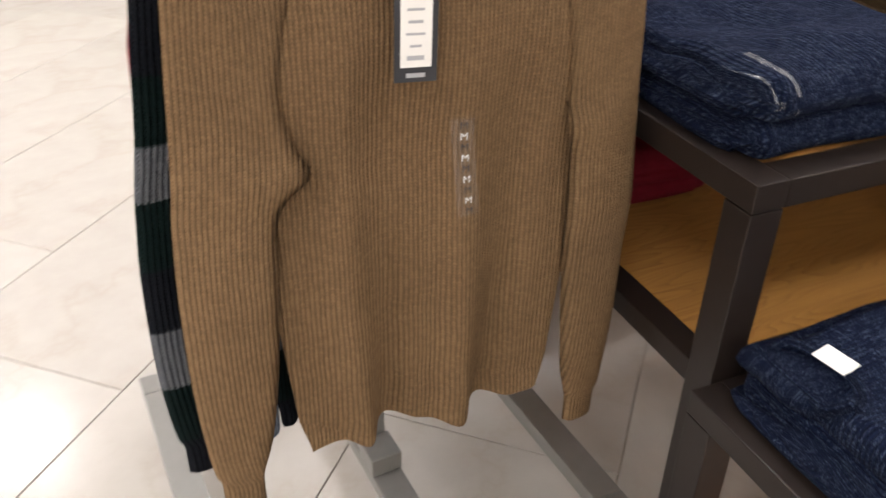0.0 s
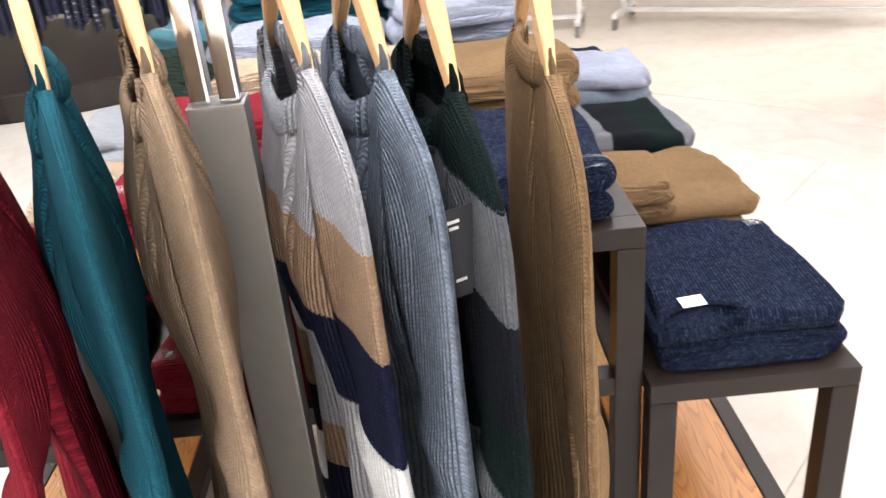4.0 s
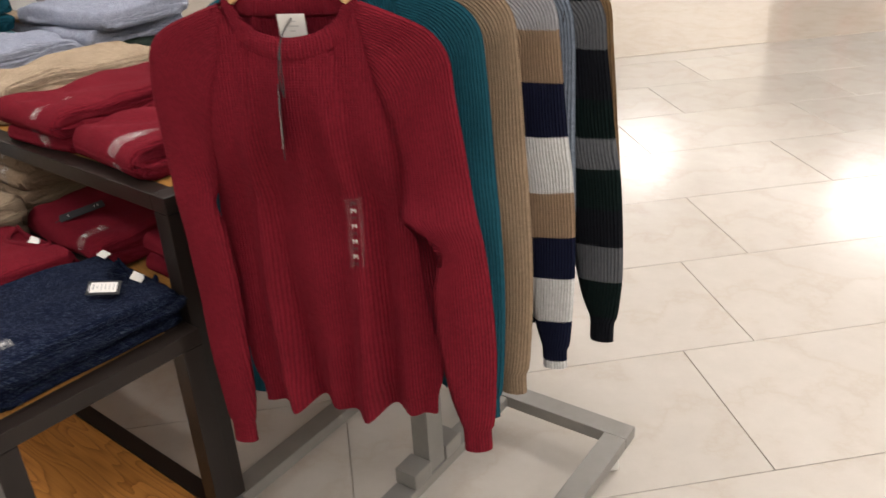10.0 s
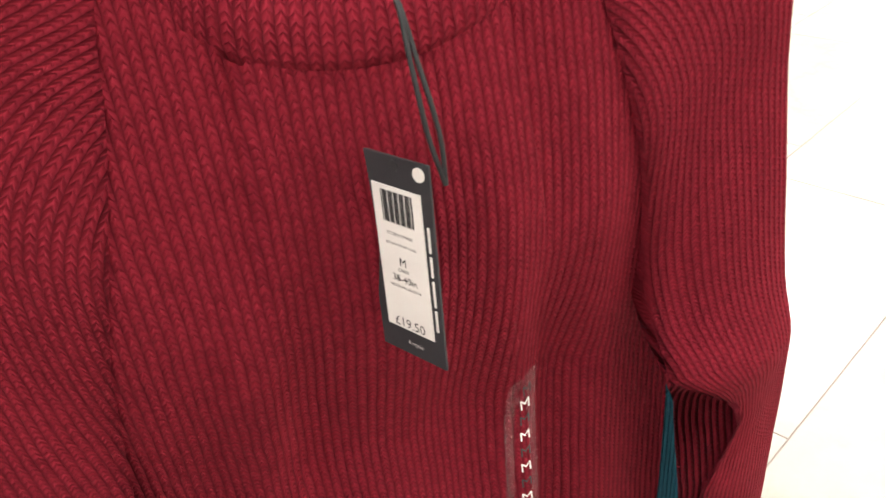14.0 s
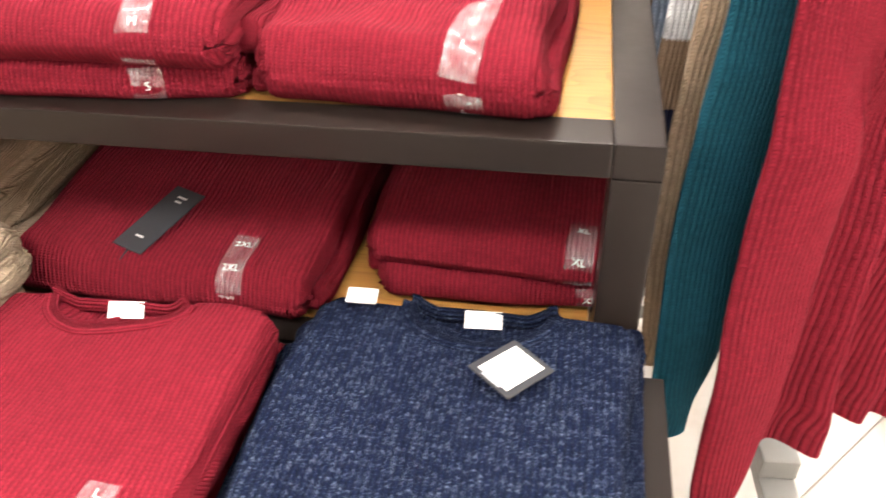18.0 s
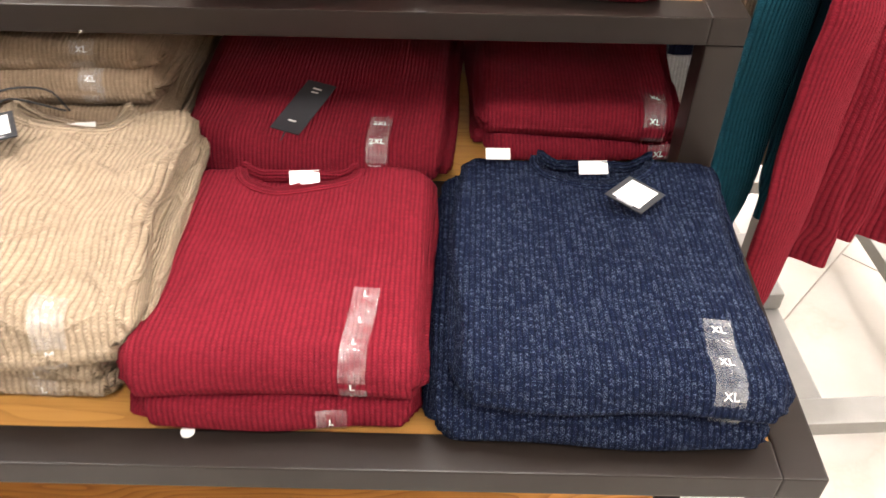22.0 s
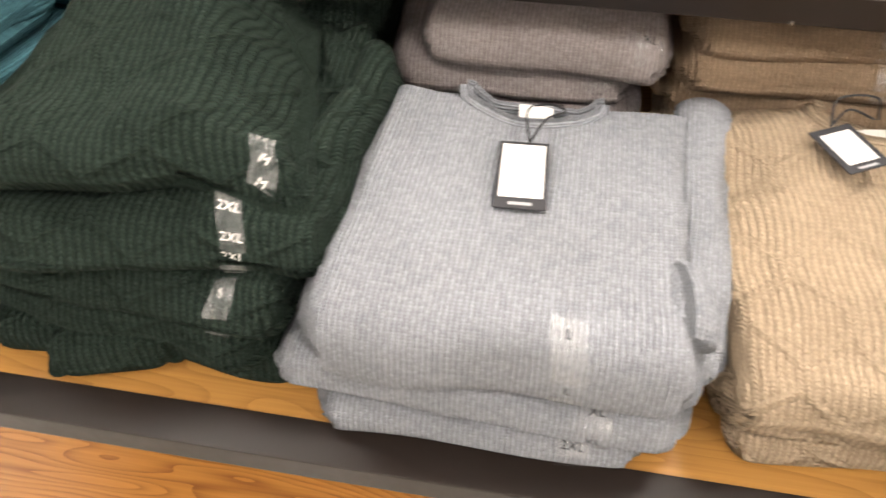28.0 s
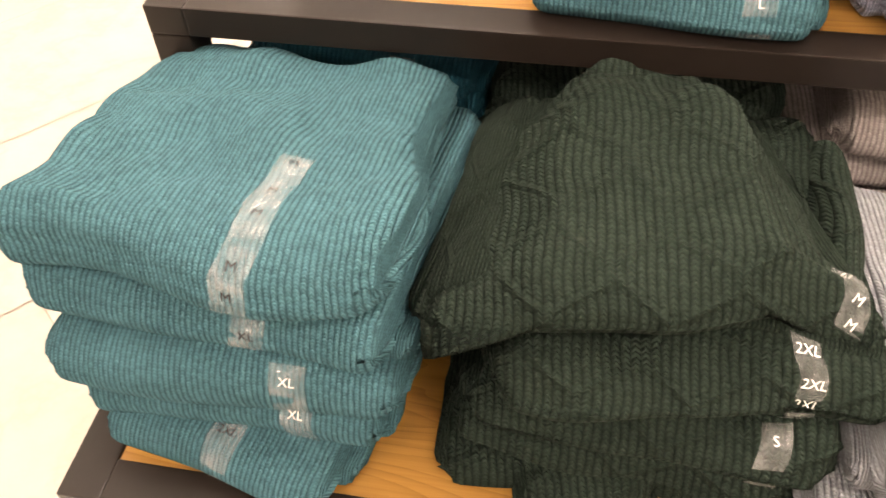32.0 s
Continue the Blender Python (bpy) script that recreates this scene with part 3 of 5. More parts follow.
# ---- the shop floor, walls and ceiling ----
room = dict(x0=-9.0, x1=7.0, y0=-6.0, y1=11.0, h=2.9)
ground = part("floor", boxes((room["x0"], room["x1"], room["y0"], room["y1"], -0.12, -0.004), bevel=0), GROUT, None)
tagged(ground, "pale grout bed under polished cream stone tiles", "floor", kind="structure")
for nm, b in (("wall_north", (room["x0"], room["x1"], room["y1"], room["y1"] + 0.2, 0, room["h"])), ("wall_south", (room["x0"], room["x1"], room["y0"] - 0.2, room["y0"], 0, room["h"])),
              ("wall_west", (room["x0"] - 0.2, room["x0"], room["y0"], room["y1"], 0, room["h"])), ("wall_east", (room["x1"], room["x1"] + 0.2, room["y0"], room["y1"], 0, room["h"]))):
    tagged(part(nm, boxes(b, bevel=0), WALL, None), "plain cream painted shop wall", "wall", kind="structure")
tagged(part("ceiling", boxes((room["x0"], room["x1"], room["y0"], room["y1"], room["h"], room["h"] + 0.15), bevel=0), CEIL, None), "white shop ceiling", "ceiling", kind="structure")

# ---- the stepped display table ----
W, D, H1, H2, BAR, RAIL = 1.86, 0.79, 0.770, 0.530, 0.040, 0.031
YF, YB, XL = -0.382, 1.100, 0.030


def table(name, label, x0, x1, y0, y1, top, shelves, screws=()):
    ob = empty(name, pose(0, 0, 0), label, "display table")
    for y in (y0, y1 - BAR):
        part("long_rail", boxes((x0 + BAR, x1 - BAR, y, y + BAR, top - RAIL, top)), FRAME, ob)
    for x in (x0, x1 - BAR):
        part("end_rail", boxes((x, x + BAR, y0, y1, top - RAIL, top)), FRAME, ob)
    for x in (x0, x1 - BAR):
        for y in (y0, y1 - BAR):
            part("leg", boxes((x, x + BAR, y, y + BAR, 0.045, top - RAIL - 0.001)), FRAME, ob)
            part("castor", boxes((x + 0.006, x + BAR - 0.006, y + 0.006, y + BAR - 0.006, 0.0, 0.044), bevel=0.006), RUBBER, ob, "small black foot")
    for x in screws:
        bm = bmesh.new()
        bmesh.ops.create_cone(bm, cap_ends=True, segments=12, radius1=0.0022, radius2=0.0016, depth=0.0012, matrix=pose(x, y0 - 0.0005, top - 0.029, 90, 0, 0))
        part("screw", bm, CHROME, ob, "small bright screw head")
    part("top_board", boxes((x0 + BAR, x1 - BAR, y0 + BAR, y1 - BAR, top - 0.022, top - 0.003)), OAK, ob, "honey oak top board")
    for z in shelves:
        for x in (x0, x1 - BAR):
            part("shelf_rail", boxes((x + 0.002, x + BAR - 0.002, y0 + BAR, y1 - BAR, z - RAIL, z)), FRAME, ob)
        for y in (y0, y1 - BAR):
            part("shelf_rail", boxes((x0 + BAR, x1 - BAR, y + 0.002, y + BAR - 0.002, z - RAIL, z)), FRAME, ob)
        part("shelf_board", boxes((x0 + BAR, x1 - BAR, y0 + BAR, y1 - BAR, z - 0.02, z - 0.002)), OAK_Y if z < 0.3 else OAK, ob, "honey oak shelf board")
    return ob


table("display_table", "tall dark metal display table with oak boards", -W, 0.0, 0.0, D, H1, [H2 - 0.002], (-0.839, -0.691))
table("low_display_table", "low dark metal display table with oak boards", -W + 0.01, XL, YF, -0.004, H2, [0.13])
table("low_display_table", "low dark metal display table behind the tall one", -W + 0.01, XL, D + 0.004, YB, H2, [0.13])

# ---- folded jumpers ----
S2, S1 = H2 + 0.001, H1 - 0.002
RL, NL, BL, GL = "folded burgundy red rib knit jumper", "folded navy flecked rib knit jumper", "folded beige cable knit jumper", "folded pale grey rib knit jumper"
GN, TL = "folded dark green cable knit jumper", "folded teal rib knit jumper"
# low front table, navy pair
jumper(NL, NAVY, -0.318, -0.012, -0.362, 0.37, S2, 0.036, 0.030, 1, -1)
navy, fo = jumper("folded navy flecked jumper with white label and price tag", NAVY, -0.302, -0.004, -0.352, 0.36, S2 + 0.033, 0.050, 0.028, 2, -1.5, strips=[(0.62, -0.55, "XL", dict(tilt=-0.08, width=0.026))], neck=dict(s0=0.05))
swing_tag("tag", pose(0.045, 0.085, 0.046, -8, 4, -38), navy, length=0.055, width=0.045, panel=(-0.4, 0.4))
part("size_tab", boxes((-0.014, 0.014, -0.008, 0.008, -0.001, 0.001), bevel=0.0004), WHITE, navy, "white paper size tab").matrix_local = pose(-0.10, 0.165, 0.036, 15, 0, 2)
# red pair
jumper(RL, RED, -0.585, -0.326, -0.350, 0.34, S2, 0.036, 0.028, 3, 0.5, strips=[(0.38, -0.97, "L")])
jumper(RL + " with white neck label", RED, -0.596, -0.318, -0.345, 0.325, S2 + 0.033, 0.058, 0.024, 4, 0.5, strips=[(0.56, -0.35, "L", dict(tilt=-0.08, width=0.024))], neck=dict(s0=-0.1))
# beige stack
jumper(BL, BEIGE, -0.868, -0.602, -0.318, 0.34, S2, 0.028, 0.026, 5, 1, strips=[(0.45, -0.95, "L")])
jumper(BL, BEIGE, -0.872, -0.598, -0.312, 0.33, S2 + 0.026, 0.030, 0.026, 6, -1, strips=[(0.5, -0.95, "L")])
beige, fo = jumper(BL + ", loosely folded, with price tag", BEIGE, -0.892, -0.580, -0.335, 0.355, S2 + 0.052, 0.074, 0.045, 7, 3, strips=[(0.55, -0.80, "M")], neck=dict(s0=0.08), fold=dict(soft=1.9, hump=0.022, lump=0.012))
swing_tag("tag", pose(-0.035, 0.085, 0.086, -4, 0, 25), beige, length=0.060, width=0.042, panel=(-0.34, 0.36))
cord([(-0.047, 0.110, 0.088), (-0.040, 0.135, 0.100), (0.000, 0.150, 0.092), (0.014, 0.158, 0.060)], beige)
cord([(-0.047, 0.110, 0.088), (-0.030, 0.128, 0.094), (0.010, 0.158, 0.060)], beige)
# grey stack
jumper(GL, GREY, -1.210, -0.932, -0.352, 0.34, S2, 0.036, 0.034, 8, 1, strips=[(0.55, -0.9, "2XL", dict(ink=INK))])
jumper(GL, GREY, -1.240, -0.896, -0.346, 0.35, S2 + 0.034, 0.044, 0.04, 9, -1, strips=[(0.58, -0.85, "XL", dict(ink=INK))])
grey, fo = jumper(GL + " with dark price tag", GREY, -1.208, -0.903, -0.350, 0.335, S2 + 0.076, 0.092, 0.040, 10, 0, strips=[(0.34, -0.80, "L", dict(ink=INK))], neck=dict(s0=-0.02), fold=dict(soft=1.3))
swing_tag("tag", pose(0.0, 0.018, 0.074, -2, 0, 3), grey, length=0.082, width=0.044, panel=(-0.35, 0.45), inset=0.42)
cord([(0.002, 0.056, 0.076), (0.014, 0.080, 0.084), (0.030, 0.100, 0.078), (0.016, 0.128, 0.060), (0.000, 0.142, 0.045)], grey)
cord([(0.002, 0.056, 0.076), (-0.004, 0.085, 0.082), (-0.002, 0.142, 0.046)], grey)
vs, fs, uv = tube([(0.140, -0.122, 0.058), (0.141, -0.105, 0.062), (0.139, -0.085, 0.064), (0.135, -0.065, 0.062), (0.128, -0.045, 0.052)], [0.020, 0.0225, 0.0215, 0.018, 0.012], 18, 0.8, side=(0, 0, 1))
wall, _, uv2 = tube([(0.132, -0.060, 0.060), (0.138, -0.085, 0.063), (0.141, -0.105, 0.062), (0.140, -0.1215, 0.058)], [0.006, 0.010, 0.012, 0.013], 18, 0.8, side=(0, 0, 1))
n0 = len(vs)
fs = fs[:-2] + [tuple(i + n0 for i in q) for q in grid_faces(18, 4, wrap=True, flip=True)]
fs += [((i + 1) % 18, i, n0 + 54 + i, n0 + 54 + (i + 1) % 18) for i in range(18)]
mesh_ob("curled_cuff", vs + wall, fs, GREY, grey, "open curled sleeve cuff", uv + uv2)
jumper("pale grey jumper sleeve folded beside the stack", GREY, -0.925, -0.872, -0.315, 0.33, S2 + 0.070, 0.062, 0.05, 11, -3, fold=dict(soft=1.5))
# green stack
jumper(GN, GREEN, -1.530, -1.225, -0.318, 0.33, S2, 0.042, 0.042, 12, 4, fold=dict(soft=2.0))
jumper(GN, GREEN, -1.500, -1.228, -0.322, 0.33, S2 + 0.034, 0.048, 0.04, 97, -8, fold=dict(soft=2.2))
jumper(GN, GREEN, -1.500, -1.215, -0.318, 0.33, S2 + 0.076, 0.056, 0.045, 13, -3, strips=[(0.62, -0.85, "S", dict(width=0.02))], fold=dict(soft=2.4, slump=0.01, lump=0.01), pitch=2)
jumper(GN, GREEN, -1.505, -1.208, -0.312, 0.33, S2 + 0.126, 0.068, 0.045, 14, 2, strips=[(0.55, -0.62, "2XL", dict(tilt=-0.10, step=0.026, width=0.020))], fold=dict(soft=2.6, slump=0.02, lump=0.02), pitch=4)
jumper(GN + ", heaped", GREEN, -1.560, -1.215, -0.285, 0.31, S2 + 0.187, 0.066, 0.035, 15, 4, strips=[(0.78, -0.75, "M", dict(step=0.022, width=0.020))], fold=dict(soft=2.4, hump=0.048, slump=0.12, taper=0.34, peak=(0.02, 0.30), lump=0.020), pitch=6)
jumper("dark green jumper sleeve hanging beside the stack", GREEN, -1.252, -1.196, -0.262, 0.27, S2, 0.185, 0.16, 98, -5, fold=dict(soft=1.4))
jumper(GN + ", slipping forward", GREEN, -1.460, -1.345, -0.340, 0.16, S2, 0.052, 0.05, 99, 12, fold=dict(soft=1.8))
# teal stack
jumper(TL, TEAL, -1.800, -1.575, -0.352, 0.33, S2, 0.046, 0.040, 16, -11, strips=[(0.10, -0.75, "2XL", dict(ink=INK))])
jumper(TL, TEAL, -1.838, -1.566, -0.330, 0.35, S2 + 0.040, 0.052, 0.044, 17, 1, strips=[(0.46, -0.9, "XL")], pitch=1)
jumper(TL, TEAL, -1.856, -1.553, -0.326, 0.35, S2 + 0.088, 0.064, 0.046, 18, 2, strips=[(0.42, -0.93, "XL")], fold=dict(soft=1.6), pitch=3)
jumper(TL, TEAL, -1.846, -1.540, -0.318, 0.34, S2 + 0.148, 0.058, 0.038, 19, -4, strips=[(0.30, -0.97, "XL", dict(ink=INK))], fold=dict(soft=1.4), pitch=6)
jumper(TL + ", thickly folded", TEAL, -1.860, -1.552, -0.318, 0.33, S2 + 0.203, 0.072, 0.042, 20, -1, strips=[(0.42, -0.34, "M", dict(ink=INK, tilt=-0.10, width=0.026))], fold=dict(soft=2.0, lump=0.016, taper=0.06), pitch=10)
# inner shelf of the tall table
reda, fo = jumper("folded burgundy rib knit jumper with dark tag in shelf", RED, -0.634, -0.298, 0.020, 0.36, S2, 0.058, 0.080, 21, -3, strips=[(0.50, -0.62, "2XL")], neck=dict(label=False))
swing_tag("tag", pose(-0.012, -0.115, 0.070, 9, 0, -20), reda, white_side=False, length=0.095, width=0.040)
cord([(-0.026, -0.156, 0.063), (-0.032, -0.172, 0.052), (-0.034, -0.179, 0.030), (-0.030, -0.181, 0.012)], reda)
jumper(RL, RED, -0.268, -0.012, 0.072, 0.36, S2, 0.030, 0.03, 22, 1, strips=[(0.72, -0.97, "XL")])
rb, fo = jumper(RL, RED, -0.268, -0.010, 0.075, 0.36, S2 + 0.028, 0.048, 0.06, 23, -2, strips=[(0.72, -0.75, "XL")])
swing_tag("tag", pose(0.108, 0.10, 0.030, 60, 0, 80), rb, length=0.05, width=0.03, panel=(-0.42, 0.42))
swing_tag("tag", pose(0.105, 0.04, 0.045, 30, 0, 20), rb, length=0.06, width=0.025, panel=(-0.42, 0.42))
for i, (x0, x1, h) in enumerate(((-0.93, -0.635, 0.045), (-0.925, -0.64, 0.045), (-0.925, -0.645, 0.050), (-0.915, -0.65, 0.042))):
    jumper(BL + " in the shelf", TAN if i else BEIGE, x0, x1, 0.038 + 0.006 * (i % 2), 0.36, S2 + 0.043 * i, h, h, 30 + i, (1, -2, 2, 0)[i], strips=[(0.45, -0.92, "XL")] if i in (2, 3) else ())
jumper("folded taupe grey jumper in the shelf", TAUPE, -1.215, -0.955, 0.040, 0.36, S2, 0.045, 0.045, 35, 0)
jumper("folded taupe grey jumper in the shelf", TAUPE, -1.230, -0.965, 0.045, 0.36, S2 + 0.043, 0.048, 0.045, 36, 2, strips=[(0.7, -0.97, "XL", dict(ink=INK))])
jumper("folded taupe grey jumper in the shelf", TAUPE, -1.190, -0.925, 0.035, 0.36, S2 + 0.088, 0.062, 0.06, 37, -2, strips=[(0.8, -0.85, "XL", dict(ink=INK))])
for i in range(3):
    jumper(GN + " in the shelf", GREEN, -1.56 + 0.01 * i, -1.25, 0.045, 0.36, S2 + 0.050 * i, 0.052, 0.05, 40 + i, 2 * i - 2, strips=[(0.45, -0.9, "L")] if i == 2 else ())
for i in range(4):
    jumper(TL + " in the shelf", DTEAL, -1.81 + 0.006 * i, -1.535, 0.045, 0.36, S2 + 0.040 * i, 0.042, 0.04, 44 + i, 2 - i, strips=[(0.35, -0.9, "XL")] if i == 3 else ())
# top of the tall table, front row
jumper(RL, RED, -0.590, -0.350, 0.022, 0.40, S1, 0.034, 0.032, 50, 2, strips=[(0.30, -0.97, "S")])
jumper(RL, RED, -0.605, -0.345, 0.012, 0.42, S1 + 0.032, 0.056, 0.045, 51, 1, strips=[(0.42, -0.62, "M", dict(width=0.028))], fold=dict(soft=1.5))
jumper(RL + ", turned on the board", RED, -0.335, -0.082, 0.014, 0.36, S1, 0.066, 0.05, 52, -2, strips=[(0.48, -0.45, "L", dict(tilt=-0.12, width=0.030))], neck=dict(label=True), fold=dict(soft=1.7))
for i in range(2):
    jumper("folded cream cable knit jumper", CREAM, -0.905 + 0.01 * i, -0.640, 0.06 + 0.01 * i, 0.42, S1 + 0.040 * i, 0.044, 0.04, 53 + i, -6 + 4 * i, strips=[(0.5, -0.9, "M")] if i < 2 else (), fold=dict(soft=1.7))
jumper("folded lavender grey jumper, loosely laid", SKY, -1.205, -0.945, 0.022, 0.38, S1, 0.050, 0.046, 57, 3, fold=dict(soft=1.6))
jumper("folded lavender grey jumper", SKY, -1.215, -0.945, 0.030, 0.40, S1 + 0.047, 0.052, 0.05, 59, -2, fold=dict(soft=1.7))
for i in range(4):
    jumper(TL, TEAL if i < 2 else DTEAL, -1.492 + 0.004 * i, -1.232 - 0.004 * i, 0.014 + 0.004 * i, 0.38, S1 + 0.046 * i, 0.048, 0.046, 60 + i, 2 * i - 3, strips=[(0.55, -0.92, "L")], fold=dict(soft=1.5))
for i in range(3):
    jumper("folded deep teal jumper", DTEAL, -1.80, -1.53, 0.20, 0.36, S1 + 0.046 * i, 0.048, 0.046, 65 + i, 3 - 2 * i, fold=dict(soft=1.6))
# top of the tall table, back row
jumper(NL, NAVY, -0.330, -0.022, 0.425, 0.335, S1, 0.044, 0.042, 70, 179, fold=dict(soft=1.3))
jumper(NL + ", thickly folded", NAVY, -0.325, -0.018, 0.415, 0.345, S1 + 0.041, 0.050, 0.045, 71, 181, strips=[(-0.86, -0.55, "L", dict(width=0.03))], fold=dict(soft=1.5))
bt, fo = jumper("folded camel brown jumper with white price card", BROWN, -0.610, -0.350, 0.46, 0.32, S1, 0.050, 0.046, 74, 172, fold=dict(soft=1.8))
swing_tag("tag", pose(0.06, 0.148, 0.050, 12, 6, 150), bt, length=0.09, width=0.05, panel=(-0.42, 0.42))
jumper("folded camel brown rib knit jumper", BROWN, -0.605, -0.355, 0.47, 0.30, S1 + 0.046, 0.048, 0.044, 72, 176, fold=dict(soft=1.6))
jumper("folded camel brown rib knit jumper", BROWN, -0.605, -0.350, 0.465, 0.31, S1 + 0.090, 0.054, 0.046, 73, 182, fold=dict(soft=1.5))
jumper("folded dark green jumper with white label", GREEN, -0.99, -0.685, 0.475, 0.20, S1, 0.062, 0.055, 75, 172, fold=dict(soft=1.6), neck=dict())
jumper("folded lavender grey jumper, spread flat", SKY, -1.08, -0.79, 0.69, 0.10, S1, 0.050, 0.045, 79, 178, fold=dict(soft=1.8))
for i in range(3):
    jumper("loosely folded lavender grey jumper", SKY, -1.34, -1.005 + 0.03 * i, 0.43 + 0.01 * i, 0.32, S1 + 0.047 * i, (0.050, 0.050, 0.062)[i], 0.046, 76 + i, 176 + 6 * i, fold=dict(soft=2.0))
for i in range(3):
    jumper("folded pale blue jumper", (BLUEGREY, SKY, CREAM)[i], -1.63, -1.34, 0.48, 0.29, S1 + 0.040 * i, 0.044, 0.04, 80 + i, 184 - 4 * i, fold=dict(soft=1.8))
# low table behind
jumper(NL, NAVY, -0.345, 0.000, 0.812, 0.285, S2, 0.040, 0.036, 85, 180)
jumper(NL + " with white neck label", NAVY, -0.310, -0.030, 0.795, 0.325, S2 + 0.037, 0.046, 0.04, 86, -90, neck=dict(s0=0.56, tilt=-8), strips=[(-0.75, -0.75, "M")])
jumper("folded camel brown rib knit jumper", BROWN, -0.690, -0.385, 0.815, 0.285, S2, 0.045, 0.04, 87, 178)
jumper("folded camel brown rib knit jumper, rolled sleeve", BROWN, -0.685, -0.380, 0.812, 0.29, S2 + 0.043, 0.056, 0.04, 88, 92, fold=dict(soft=1.8), strips=[(-0.6, -0.6, "M")])
for i, (dx, dz) in enumerate(((0.0, 0.0), (0.012, 0.034))):
    jumper("camel brown jumper with rolled edge behind the tall table", BROWN, -0.520 + dx, -0.330 + dx, 0.800 + 0.004 * i, 0.13, S2 + 0.092 + dz, 0.036, 0.034, 101 + i, 4 - 9 * i, fold=dict(soft=1.5))
for i in range(2):
    jumper("folded dark striped jumper in black, grey and green", DARK_FOLD, -1.03, -0.73, 0.815, 0.285, S2 + 0.05 * i, 0.054, 0.05, 89 + i, 90 + 4 * i, fold=dict(soft=1.6))
for i in range(3):
    jumper("folded pale blue jumper", SKY if i != 1 else BLUEGREY, -1.38, -1.08, 0.815, 0.285, S2 + 0.05 * i, 0.054, 0.05, 92 + i, 94 - 3 * i, fold=dict(soft=1.8))
jumper("folded tan and navy striped jumper", TN_FOLD, -1.72, -1.43, 0.815, 0.285, S2, 0.09, 0.08, 96, 90, fold=dict(soft=1.8))

bm = bmesh.new()
bmesh.ops.create_cone(bm, cap_ends=True, segments=18, radius1=0.0065, radius2=0.0062, depth=0.0012, matrix=pose(-0.535, -0.346, H2 + 0.0012, 3, 2, 0))
tagged(part("paper_sticker", bm, WHITE, None), "small round white sticker fallen on the shelf edge", "sticker")

